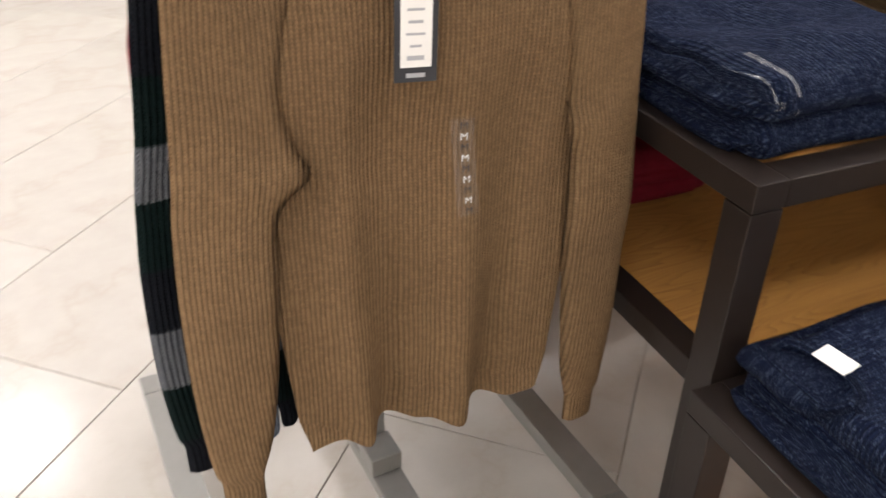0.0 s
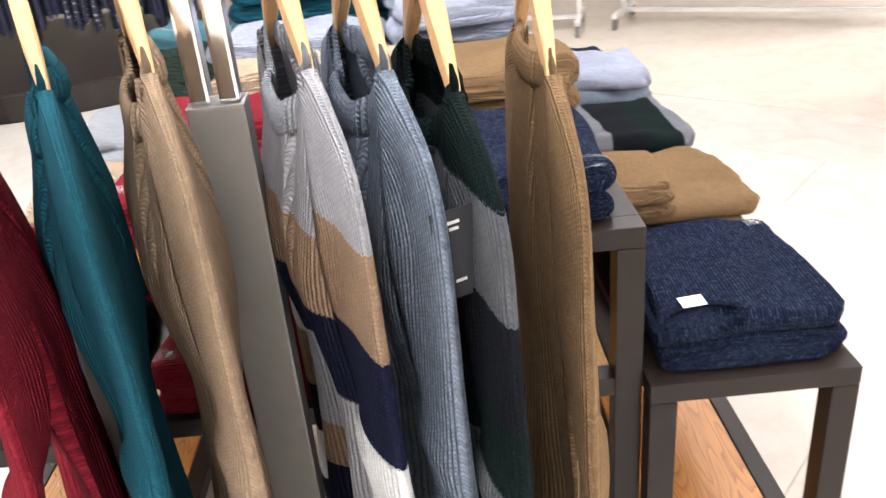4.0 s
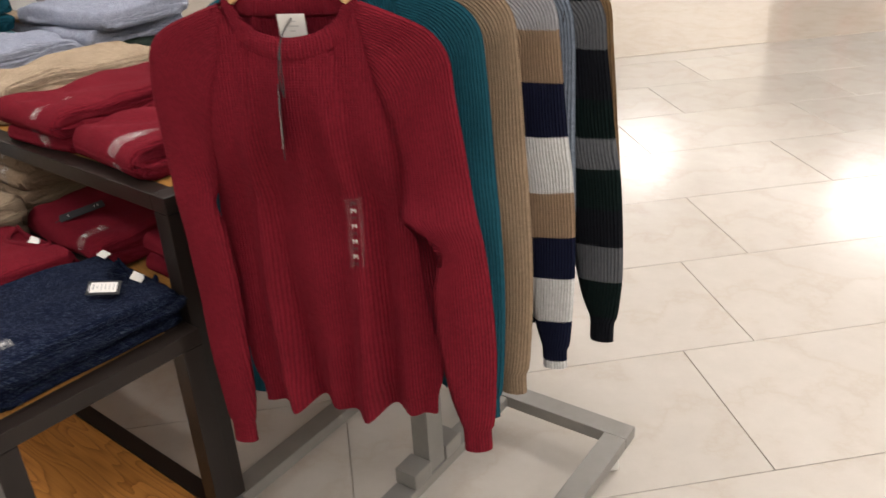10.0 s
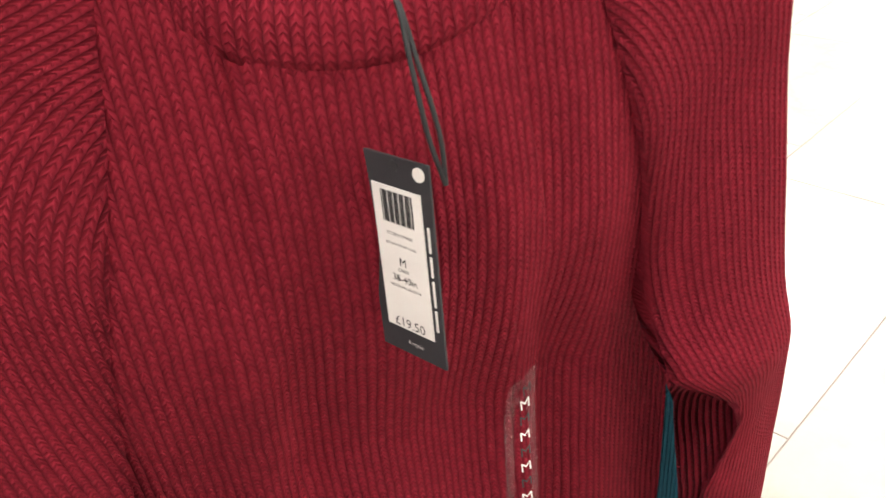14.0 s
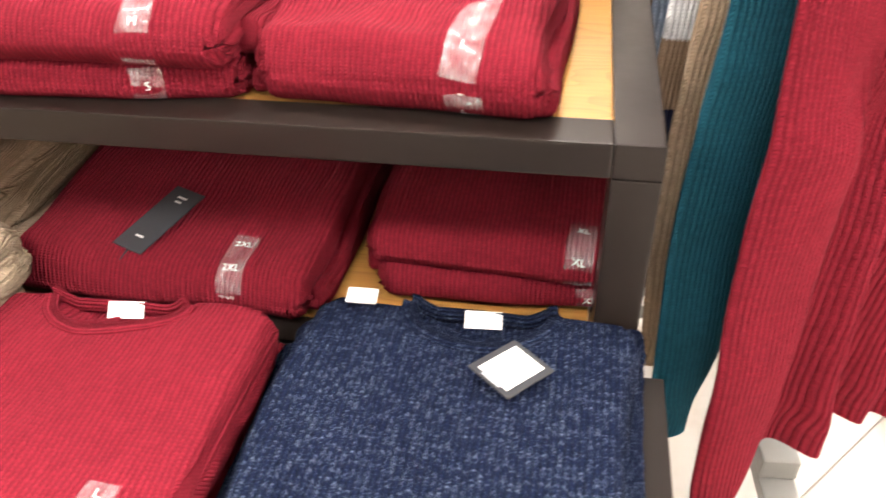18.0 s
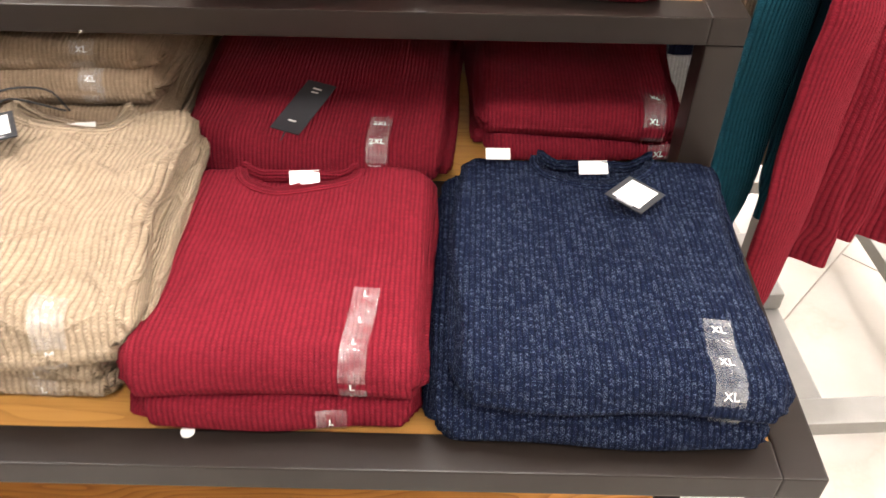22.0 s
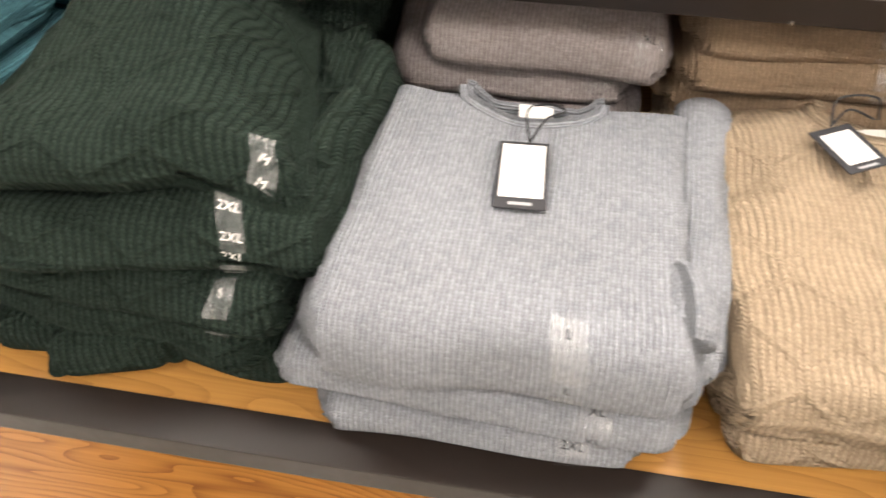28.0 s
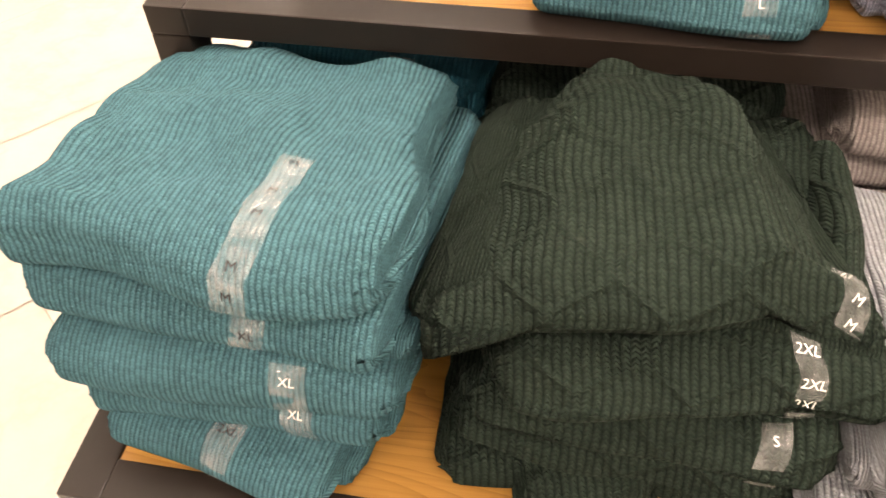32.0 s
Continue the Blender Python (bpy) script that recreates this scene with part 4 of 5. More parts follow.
# ---- hanging jumpers on the T-stand ----
class Hung:
    """The body of a raglan jumper on a hanger: x along the hanger, -y to its front, z the height over the floor."""

    def __init__(self, hem=0.40, seed=0, fold=0.020, depth=0.030, bias=0.0, back=0.0):
        self.back, self.bias, self.hem, self.seed, self.fold, self.depth = back, bias, hem, seed * 3.17, fold, depth
        self.waves = (0.65, 0.72) if back else (1.0, 0.5)
        self.keys = [(1.10, 0.112), (1.06, 0.110), (1.0, 0.124), (0.95, 0.138), (0.9, 0.150), (0.85, 0.157), (0.82, 0.161), (0.77, 0.168), (0.7, 0.171), (0.6, 0.169), (0.46, 0.158), (0.42, 0.147), (0.36, 0.144)]

    def half(self, z):
        for (za, wa), (zb, wb) in zip(self.keys, self.keys[1:]):
            if z >= zb:
                return wa + (wb - wa) * min(1.0, max(0.0, (za - z) / (za - zb)))
        return self.keys[-1][1]

    def top(self, s, front):
        x = abs(s) * 0.114
        if x < 0.099:
            d = math.sqrt(1 - (x / 0.099) ** 2)
            return 1.086 - (0.066 if front else 0.014) * d
        return 1.086 - 0.28 * (x - 0.099)

    def at(self, s, j, front):
        zt = self.top(s, front)
        zb = self.hem + 0.005 * math.sin(s * 4 + self.seed) + 0.003 * math.sin(s * 9 + self.seed)
        z = zt + (zb - zt) * j
        x = s * (self.half(z) + (self.bias * min(1.0, max(0.0, (0.86 - z) / 0.08)) if s > 0 else 0.0))
        g = min(1.0, max(0.0, (0.92 - z) / 0.14))
        d = self.depth * (1 - abs(s) ** 3.0 * (0.62 + 0.38 * g)) * min(1.0, (0.45 if abs(s) < 0.5 else 0.14) + j * 4) + 0.006
        d += 0.004 * math.exp(-((z - 0.92) / 0.12) ** 2) * (1 - s * s)
        g = min(1.0, max(0.0, (0.90 - z) / 0.14))
        d *= 1 - 0.62 * g * g * (3 - 2 * g)
        if j > 0.92:
            d -= 0.006 * math.sin((j - 0.92) / 0.08 * math.pi / 2)
        sw = s + 0.12 * noise.noise(Vector((s * 2 + self.seed, z * 3, 5)))
        q = self.fold * (j ** 1.1) * (self.waves[0] * math.sin(sw * 7.5 + self.seed) + self.waves[1] * math.sin(sw * 15 + self.seed * 2)) * (1 - s ** 6)
        w = 0.004 * noise.noise(Vector((x * 12 + self.seed, z * 7, 2.0 if front else 7.0)))
        y = (-d + q + w) if front else (d * 0.8 + q * 0.8 + w)
        y += self.back * min(1.0, max(0.0, (0.98 - z) / 0.2))
        return Vector((x, y, z))

    def face_at(self, x, z, front=True):
        s = x / max(0.1, self.half(z) + (self.bias * min(1.0, max(0.0, (0.86 - z) / 0.08)) if x > 0 else 0.0))
        zt = self.top(s, front)
        return self.at(s, max(0.0, (zt - z) / (zt - self.hem)), front)

    def front_at(self, x, z):
        return self.face_at(x, z, True)

    def build(self, nu=61, nv=56):
        vs, uv = [], []
        for front in (True, False):
            for k in range(nv):
                for i in range(nu):
                    s = math.sin(math.pi / 2 * (2 * i / (nu - 1) - 1))
                    s = 0.4 * s + 0.6 * (2 * i / (nu - 1) - 1)
                    p = self.at(s, k / (nv - 1), front)
                    vs.append(p)
                    uv.append((p.x, p.z))
        k = nu * nv
        fs = grid_faces(nu, nv, flip=True) + grid_faces(nu, nv, k)
        for j in range(nv - 1):
            for e, fl in ((0, False), (nu - 1, True)):
                q = (j * nu + e, (j + 1) * nu + e, k + (j + 1) * nu + e, k + j * nu + e)
                fs.append(q[::-1] if fl else q)
        return vs, fs, uv


def sleeve(hu, side, seed, fwd=1.0, out=0.0, elbow=0.0, dz=0.0, kink=1.0, swing=0.0, n=13):
    """A sleeve hanging flat: each ring runs from the inner seam to the outer fold and back."""
    # inner x, z; outer x, z; half thickness; forward shift; closed at the inner side
    keys = [(0.097, 1.082, 0.105, 1.087, 0.007, 0, 0), (0.106, 1.045, 0.152, 1.071, 0.009, 0, 0), (0.114, 1.005, 0.200, 1.050, 0.009, 0, 0),
            (0.128, 0.955, 0.226, 1.015, 0.009, 0, 0), (0.141, 0.905, 0.233, 0.955, 0.010, 0, 0), (0.149, 0.855, 0.238 + out * 0.2, 0.885, 0.011, -0.003, 0),
            (0.151 - elbow * 0.5, 0.810, 0.242 + out * 0.4, 0.815, 0.012, -0.010, 0.35), (0.150 - elbow, 0.782, 0.245 + out * 0.55, 0.775, 0.013, -0.024, 0.9), (0.158 + out * 0.3 - elbow * 0.1, 0.742, 0.248 + out * 0.7, 0.735, 0.012, -0.017, 1),
            (0.160 + out * 0.5, 0.660, 0.252 + out * 0.85, 0.660, 0.013, -0.016, 1), (0.169 + out * 0.7, 0.550, 0.253 + out, 0.550, 0.013, -0.012, 1), (0.179 + out * 0.9, 0.450 + dz * 0.6, 0.250 + out, 0.450 + dz * 0.6, 0.013, -0.009, 1),
            (0.191 + out, 0.395 + dz, 0.246 + out, 0.395 + dz, 0.012, -0.008, 1), (0.194 + out, 0.380 + dz, 0.241 + out, 0.380 + dz, 0.011, -0.008, 1), (0.195 + out, 0.340 + dz, 0.241 + out, 0.340 + dz, 0.011, -0.008, 1)]
    path = smooth_path(keys, 54)
    vs, uv, run, prev = [], [], 0.0, None
    for ix, iz, ox, oz, h, yc, shut in path:
        mid = Vector((ox, 0, oz))
        if prev is not None:
            run += (mid - prev).length
        prev = mid
        shut = min(1.0, max(0.0, shut))
        sy = hu.face_at(side * ix, iz, True).y if shut < 1 else 0.0
        by = hu.face_at(side * ix, iz, False).y if shut < 1 else 0.0
        wide = math.hypot(ox - ix, oz - iz)
        slit = 0.18 * kink * shut * max(0.0, 1 - abs(iz - 0.745) / 0.075)
        yk = yc * fwd * kink
        gape = 0.0 if kink < 1 else float(np.interp(iz, (0.57, 0.62, 0.67, 0.70, 0.735, 0.765, 0.785), (0.0, 0.09, 0.14, 0.27, 0.34, 0.22, 0.0)))
        ring = []
        for front in (True, False):
            for i in range(n):
                u = math.sin(math.pi / 2 * i / (n - 1))
                w = min(1.0, u / 0.5)
                w = w * w * (3 - 2 * w)
                y0 = -(sy - 0.0011) if front else (by + 0.001)
                a = (y0 * (1 - w) + h * w) * math.sqrt(max(0.0, 1 - u ** 3))
                b = h * math.sqrt(max(0.0, 1 - abs(2 * u - 1) ** 2.2))
                b = max(b, h * 0.9 * max(slit, min(1.0, gape * 3)) * max(0.0, 1 - 1.2 * u))
                t = a * (1 - shut) + b * shut
                g = u + gape * (1 - u) ** 2 * (1 if front else 0)
                x, z = ix + (ox - ix) * g, iz + (oz - iz) * g
                t += shut * 0.004 * noise.noise(Vector((x * 20 + seed, z * 11, 3.0 if front else 8.0)))
                t = max(t, 0.0004)
                drift = 0.006 * noise.noise(Vector((seed * 1.7, z * 6, 1.5))) * min(1, run * 3)
                ahead = swing * min(1.0, max(0.0, (x - 0.10) / 0.12)) * min(1.0, max(0.0, (z - 0.52) / 0.25))
                ring.append((Vector((side * x, -ahead + yk * (1.15 - u) + drift * shut + (-t if front else t), z)), ((1 - u) * wide, -run)))
        groove = 0.02 + max(0.55 * slit, min(0.62, gape * 1.7))
        ring = ring[:n] + ring[n:][::-1][1:]
        gp = Vector((side * (ix + (ox - ix) * groove), (ring[0][0].y + ring[-1][0].y) / 2, iz + (oz - iz) * groove))
        ring.append((gp, ((1 - groove) * wide, -run)))
        for p, q in ring:
            vs.append(p)
            uv.append(q)
    m = 2 * n
    fs = grid_faces(m, len(path), wrap=True, flip=side < 0)
    return vs, fs, uv, m


def front_strip(hu, parent, x, z0, z1, body, tint, count=4, w=0.024, lean=0.0):
    vs = []
    for k in range(9):
        z = z1 + (z0 - z1) * k / 8
        c = x + lean * (k / 8 - 0.5)
        for e in (-w / 2, w / 2):
            p = hu.front_at(c + e, z)
            vs.append(p + Vector((0, -0.0045, 0)))
    st = mesh_ob("size_strip", vs, [(2 * i, 2 * i + 2, 2 * i + 3, 2 * i + 1) for i in range(8)], STRIP_THIN, parent, "clear plastic size strip")
    for k in range(count):
        z = z1 + (z0 - z1) * (k + 0.6) / (count + 0.2)
        c = x + lean * ((k + 0.6) / (count + 0.2) - 0.5)
        a, b = hu.front_at(c - 0.006, z), hu.front_at(c + 0.006, z)
        m = frame_at((a + b) / 2 + Vector((0, -0.0052, 0)), b - a, Vector((0, 0, 1)))
        writing(body, 0.011, m, tint if k % 2 else INK, st)
    return st


def hanger_parts(ob):
    for sd in (-1, 1):
        keys = [(0, 1.166, 0.029), (0.014, 1.161, 0.028), (0.050, 1.131, 0.023), (0.088, 1.094, 0.018), (0.104, 1.072, 0.011), (0.138, 1.052, 0.008), (0.168, 1.033, 0.005)]
        pts = smooth_path(keys, 12)
        vs = []
        for x, z, r in pts:
            k = 1.0 if x < 0.06 else max(0.3, 1 - (x - 0.06) * 12)
            r *= 0.86
            for dy, dz in ((-0.0045, -r), (0.0045, -r), (0.0070, -r * 0.8), (0.0070, r * 0.6), (0.0045, r * 0.78), (-0.0045, r * 0.78), (-0.0070, r * 0.6), (-0.0070, -r * 0.8)):
                vs.append(Vector((sd * x, dy * k + 0.001, z + dz)))
        fs = grid_faces(8, 12, wrap=True, flip=sd > 0)
        fs += [tuple(range(88, 96)) if sd > 0 else tuple(range(88, 96))[::-1]]
        mesh_ob("arm", vs, fs, HANGER, ob, "", None, False)
    hook = [(0, 0.004, 1.180), (0, 0.004, 1.183)] + [(0.018 - 0.018 * math.cos(a), 0.004, 1.185 + 0.018 * math.sin(a)) for a in np.linspace(0, 3.6, 12)]
    vs, fs, _ = tube(hook, [0.0022] * len(hook), 7, side=(0, 1, 0))
    mesh_ob("hook", vs, fs, CHROME, ob, "chrome wire hook")


def hang(label, body, sleeve_mat, cx, cy, yaw, hem=0.40, seed=0, deep=0.030, fwd=1.0, outs=(0.0, 0.0), elbows=(0.0, 0.0), drops=(0.0, 0.0), kinks=(0.35, 0.6), bias=0.0, back=0.0, up=0.0, swings=(0.0, 0.0), labelled=False):
    m = pose(cx, cy, up, 0, 0, yaw)
    hg = empty("coat_hanger", m, "pale wooden hanger with chrome hook on the rail", "hanger", "hangers on the rail")
    hanger_parts(hg)
    ob = empty("hanging_jumper", m, label, "jumper", "jumpers hanging on the rail")
    hu = Hung(hem, seed, fold=0.026 if back else 0.020, depth=deep, bias=bias, back=back)
    vs, fs, uv = hu.build()
    nu, nv, cut = 61, 56, 50

    def low(face):
        return min((v % (nu * nv)) // nu for v in face) >= cut
    for nm, sel in (("body", [q for q in fs if not low(q)]), ("hem_band", [q for q in fs if low(q)])):
        used = sorted({v for q in sel for v in q})
        at = {v: i for i, v in enumerate(used)}
        mesh_ob(nm, [vs[v] for v in used], [tuple(at[v] for v in q) for q in sel], body, ob, "", [uv[v] for v in used])
    for sd, o, e, dz, kk, sg in zip((-1, 1), outs, elbows, drops, kinks, swings):
        vs, fs, uv, n = sleeve(hu, sd, seed + sd, fwd, o, e, dz, kk, sg)
        cut2 = 49
        mesh_ob("sleeve", vs[:(cut2 + 1) * n], [q for q in fs if max(q) < (cut2 + 1) * n], sleeve_mat, ob, "", uv[:(cut2 + 1) * n])
        mesh_ob("cuff", vs[cut2 * n:], [tuple(v - cut2 * n for v in q) for q in fs if min(q) >= cut2 * n], sleeve_mat, ob, "", uv[cut2 * n:])
    vs, uv, m = [], [], 64
    for k in range(m):
        a = 2 * math.pi * k / m
        front = math.sin(a) < 0
        s = math.cos(a) * 0.0993 / 0.114
        p = hu.at(s, 0.0, front)
        w = abs(math.sin(a))
        y = p.y * w ** 0.6
        o = -1 if front else 1
        lean = 0.004 if front else 0.002
        tall = 0.019 + 0.004 * w * front
        inn = math.cos(a) * 0.010
        for dx, dy, dz in ((0, 0.0015, -0.010), (0, 0.0045, -0.003), (0.3, 0.0045, 0.5 * tall), (0.75, 0.001, tall), (0.9, -0.003, tall - 0.001), (0.6, -0.005, 0.4 * tall), (0.2, -0.004, -0.006)):
            vs.append(Vector((p.x - inn * dx + math.cos(a) * dy, y + o * (dy - lean * dx) * max(w, 0.25), p.z + dz)))
            uv.append((k / m * 0.56, dz))
    fs = [(k * 7 + i, k * 7 + (i + 1) % 7, ((k + 1) % m) * 7 + (i + 1) % 7, ((k + 1) % m) * 7 + i) for k in range(m) for i in range(7)]
    mesh_ob("collar", vs, fs, body if body is not STRIPE_BODY else GREY, ob, "ribbed crew neck collar", uv)
    if labelled:
        lab = part("neck_label", boxes((-0.0205, 0.0205, -0.0006, 0.0006, -0.017, 0.017), bevel=0.0003), WHITE, ob, "white woven neck label")
        lab.matrix_local = pose(0, hu.at(0, 0, False).y - 0.009, 1.053, 8, 0, 0)
        for k in range(3):
            w = (0.006, 0.010, 0.004)[k]
            part("printed_line", boxes((-w, w, -0.0010, -0.00065, 0.006 - 0.007 * k, 0.0078 - 0.007 * k), bevel=0), FAINT_INK, lab, "faint grey print")
    return ob, hu


def world_tag(ob, centre, normal, roll=0.0, **kw):
    n = Vector(normal).normalized()
    up = Vector((0, 0, 1))
    x = up.cross(n).normalized()
    m = Matrix((x, n.cross(x), n)).transposed().to_4x4() @ pose(0, 0, 0, 0, 0, roll)
    m.translation = Vector(centre)
    return swing_tag("tag", ob.matrix_basis.inverted() @ m, ob, **kw)


red, rh = hang("burgundy red rib knit jumper hanging with price tag", RED, RED, 0.270, 0.089, 27, 0.385, 1, outs=(-0.030, 0.026), elbows=(-0.008, 0.004), drops=(-0.03, 0.0), kinks=(0.35, 1.3), bias=0.024, back=0.022, up=0.006, swings=(0.0, 0.014), labelled=True)
front_strip(rh, red, 0.064, 0.684, 0.800, "M", WHITE, count=9, lean=-0.004)
world_tag(red, (0.281, 0.0405, 0.937), (-0.64, -0.77, 0.05), 2, text=True, length=0.100)
for dx in (-0.0015, 0.0015):
    cord([(0.0, 0.014, 1.066), (0.0, -0.036, 1.047), (dx, -0.054, 1.018), (dx * 1.6 + 0.002, -0.061, 0.992), (0.004, -0.0635, 0.971)], red)
hang("deep teal rib knit jumper hanging on the rail", DTEAL, DTEAL, 0.259, 0.178, 24, 0.39, 2, outs=(0, 0.0), up=0.022)
hang("beige brown cable jumper hanging on the rail", TAN, TAN, 0.259, 0.266, 21, 0.40, 3, outs=(0, 0.0), up=0.028)
hang("grey jumper striped tan, navy and white on the rail", STRIPE_BODY, STRIPE_SLEEVE, 0.257, 0.394, 17, 0.40, 4, outs=(0, 0.012), up=0.020)
gj, _ = hang("blue grey rib knit jumper hanging on the rail", BLUEGREY, BLUEGREY, 0.250, 0.456, 15, 0.41, 5, outs=(0, -0.015), up=0.012)
world_tag(gj, (0.452, 0.523, 0.985), (0.93, 0.36, 0), 4, length=0.072, width=0.034, white_side=False)
hang("dark green and black striped jumper on the rail", DARK_STRIPE, DARK_STRIPE, 0.284, 0.516, 10, 0.40, 6, outs=(0, 0.025), drops=(0.02, 0.045))
brn, bh = hang("camel brown rib knit jumper hanging with price tag", BROWN, BROWN, 0.262, 0.611, 180, 0.415, 7, deep=0.014, outs=(0.012, 0.0), elbows=(0.022, 0.0), drops=(0.02, 0.0), kinks=(0.95, 0.6))
front_strip(bh, brn, 0.031, 0.706, 0.815, "M", WHITE, count=9, lean=0.010)
world_tag(brn, (0.289, 0.645, 0.912), (0.09, 0.99, 0.05), -2, length=0.098)
cord([(0.0, 0.010, 1.060), (-0.004, -0.027, 1.036), (-0.018, -0.031, 0.990), (-0.030, -0.0345, 0.957)], brn)

world_tag(bt, (-0.535, 0.452, 0.832), (0.62, -0.75, 0.25), 14, length=0.058, width=0.036, panel=(-0.45, 0.45), inset=0.45)
world_tag(bt, (-0.478, 0.450, 0.826), (0.50, -0.75, 0.45), -38, length=0.055, width=0.036, panel=(-0.45, 0.45), inset=0.45)

# the stand
stand = empty("clothes_rail", pose(0.255, 0.325, 0, 0, 0, 4), "grey metal T-shaped clothes rail on castors", "clothes rail")
bx, by, bw = 0.295, 0.305, 0.050
for sx in (-1, 1):
    part("base_bar", boxes((sx * bx - bw / 2, sx * bx + bw / 2, -by + bw / 2 + 0.001, by - bw / 2 - 0.001, 0.075, 0.105), bevel=0.003), STAND, stand)
for sy in (-1, 1):
    part("base_bar", boxes((-bx - bw / 2, bx + bw / 2, sy * by - bw / 2, sy * by + bw / 2, 0.075, 0.105), bevel=0.003), STAND, stand)
part("centre_bar", boxes((-0.025, 0.025, -by + bw / 2 + 0.001, by - bw / 2 - 0.001, 0.078, 0.103), bevel=0.003), STAND, stand)
part("post", boxes((-0.021, 0.021, -0.026, 0.026, 0.104, 1.062), bevel=0.003), STAND, stand, "grey brown square post")
for sy in (-1, 1):
    part("bracket", boxes((-0.026, 0.026, sy * 0.055 - 0.028, sy * 0.055 + 0.028, 0.104, 0.140), bevel=0.004), STAND, stand)
    part("chrome_upright", boxes((-0.013, 0.013, sy * 0.013 - 0.009, sy * 0.013 + 0.009, 1.063, 1.198), bevel=0.003), CHROME, stand, "polished chrome upright")
for sx in (-1, 1):
    for sy in (-1, 1):
        cx0, cy0 = sx * (bx - 0.01), sy * (by - 0.01)
        bm = bmesh.new()
        bmesh.ops.create_cone(bm, cap_ends=True, segments=20, radius1=0.030, radius2=0.030, depth=0.018, matrix=pose(cx0, cy0, 0.030, 0, 90, 35))
        bmesh.ops.bevel(bm, geom=bm.edges[:], offset=0.002, segments=1, affect="EDGES")
        part("castor_wheel", bm, WHITE, stand, "pale plastic castor wheel")
        part("castor_fork", boxes((cx0 - 0.016, cx0 + 0.016, cy0 - 0.016, cy0 + 0.016, 0.058, 0.076), bevel=0.003), RUBBER, stand)
vs, fs, _ = tube([(0, -0.31, 1.205), (0, -0.1, 1.205), (0, 0.1, 1.205), (0, 0.31, 1.205)], [0.0085] * 4, 14, side=(0, 0, 1))
mesh_ob("rail", vs, fs, CHROME, stand, "chrome rail")

# ---- further shop fittings ----
def wavy_garment(w, h, seed, depth=0.035):
    vs, nu, nv = [], 22, 9
    for j in range(nv):
        for i in range(nu):
            a = 2 * math.pi * i / nu
            g = j / (nv - 1)
            k = 0.62 + 0.38 * min(1, g * 4)
            fold = 1 + 0.25 * math.sin(a * 5 + seed) * g
            vs.append(Vector((math.cos(a) * depth * fold * (0.7 + 0.5 * g), math.sin(a) * w / 2 * k, h * (1 - g) + 0.015 * math.sin(a * 3 + seed) * g)))
    fs = grid_faces(nu, nv, wrap=True, flip=True)
    fs.append(tuple(range(nu)))
    return vs, fs


def dotted(name, ground, dot):
    """dark cloth printed with scattered pale dots"""
    m, nt, bs = mat(name)
    co = nd(nt, "ShaderNodeTexCoord")
    vo = nd(nt, "ShaderNodeTexVoronoi")
    vo.inputs["Scale"].default_value = 28
    nt.links.new(co.outputs["Object"], vo.inputs["Vector"])
    near_dot = mth(nt, "LESS_THAN", vo.outputs["Distance"], 0.20)
    weave = noise_tex(nt, co.outputs["Object"], 240, 2)
    base = mixc(nt, weave, sc(ground, 0.7), sc(ground, 1.5))
    nt.links.new(mixc(nt, near_dot, base, dot), bs.inputs["Base Color"])
    bs.inputs["Roughness"].default_value = 0.85
    return m


def clothes_rack(x, y, yaw, length, mats, drop=0.85, top=1.35, label="white metal rack of dark and pink clothes on castors"):
    ob = empty("clothes_rack", pose(x, y, 0, 0, 0, yaw), label, "clothes rack", "far clothes racks")
    h = length / 2
    for sx in (-1, 1):
        part("upright", boxes((sx * h - 0.015, sx * h + 0.015, -0.015, 0.015, 0.1, top), bevel=0.003), RACK, ob)
        part("foot_bar", boxes((sx * h - 0.016, sx * h + 0.016, -0.26, 0.26, 0.075, 0.105), bevel=0.003), RACK, ob)
        for sy in (-1, 1):
            part("castor", boxes((sx * h - 0.014, sx * h + 0.014, sy * 0.24 - 0.03, sy * 0.24 + 0.03, 0.0, 0.07), bevel=0.010), RUBBER, ob)
    part("rail", boxes((-h + 0.016, h - 0.016, -0.014, 0.014, top - 0.03, top), bevel=0.003), RACK, ob)
    part("low_bar", boxes((-h + 0.017, h - 0.017, -0.014, 0.014, 0.076, 0.104), bevel=0.003), RACK, ob)
    n = int(length / 0.062)
    for i in range(n):
        gm = mats[(i * len(mats)) // n]
        hh = drop * (0.80 + 0.26 * random.random())
        vs, fs = wavy_garment(0.40 + 0.05 * random.random(), hh, i * 1.7, 0.026)
        g = mesh_ob("garment", vs, fs, gm, None)
        g.matrix_world = pose(x, y, 0, 0, 0, yaw) @ pose(-h + 0.05 + (length - 0.1) * (i + 0.5) / n, 0, top - 0.05 - hh, 0, 0, random.uniform(-8, 8))
        tagged(g, "garment hanging close on a far clothes rack", "garment", "garments on far racks")
    return ob


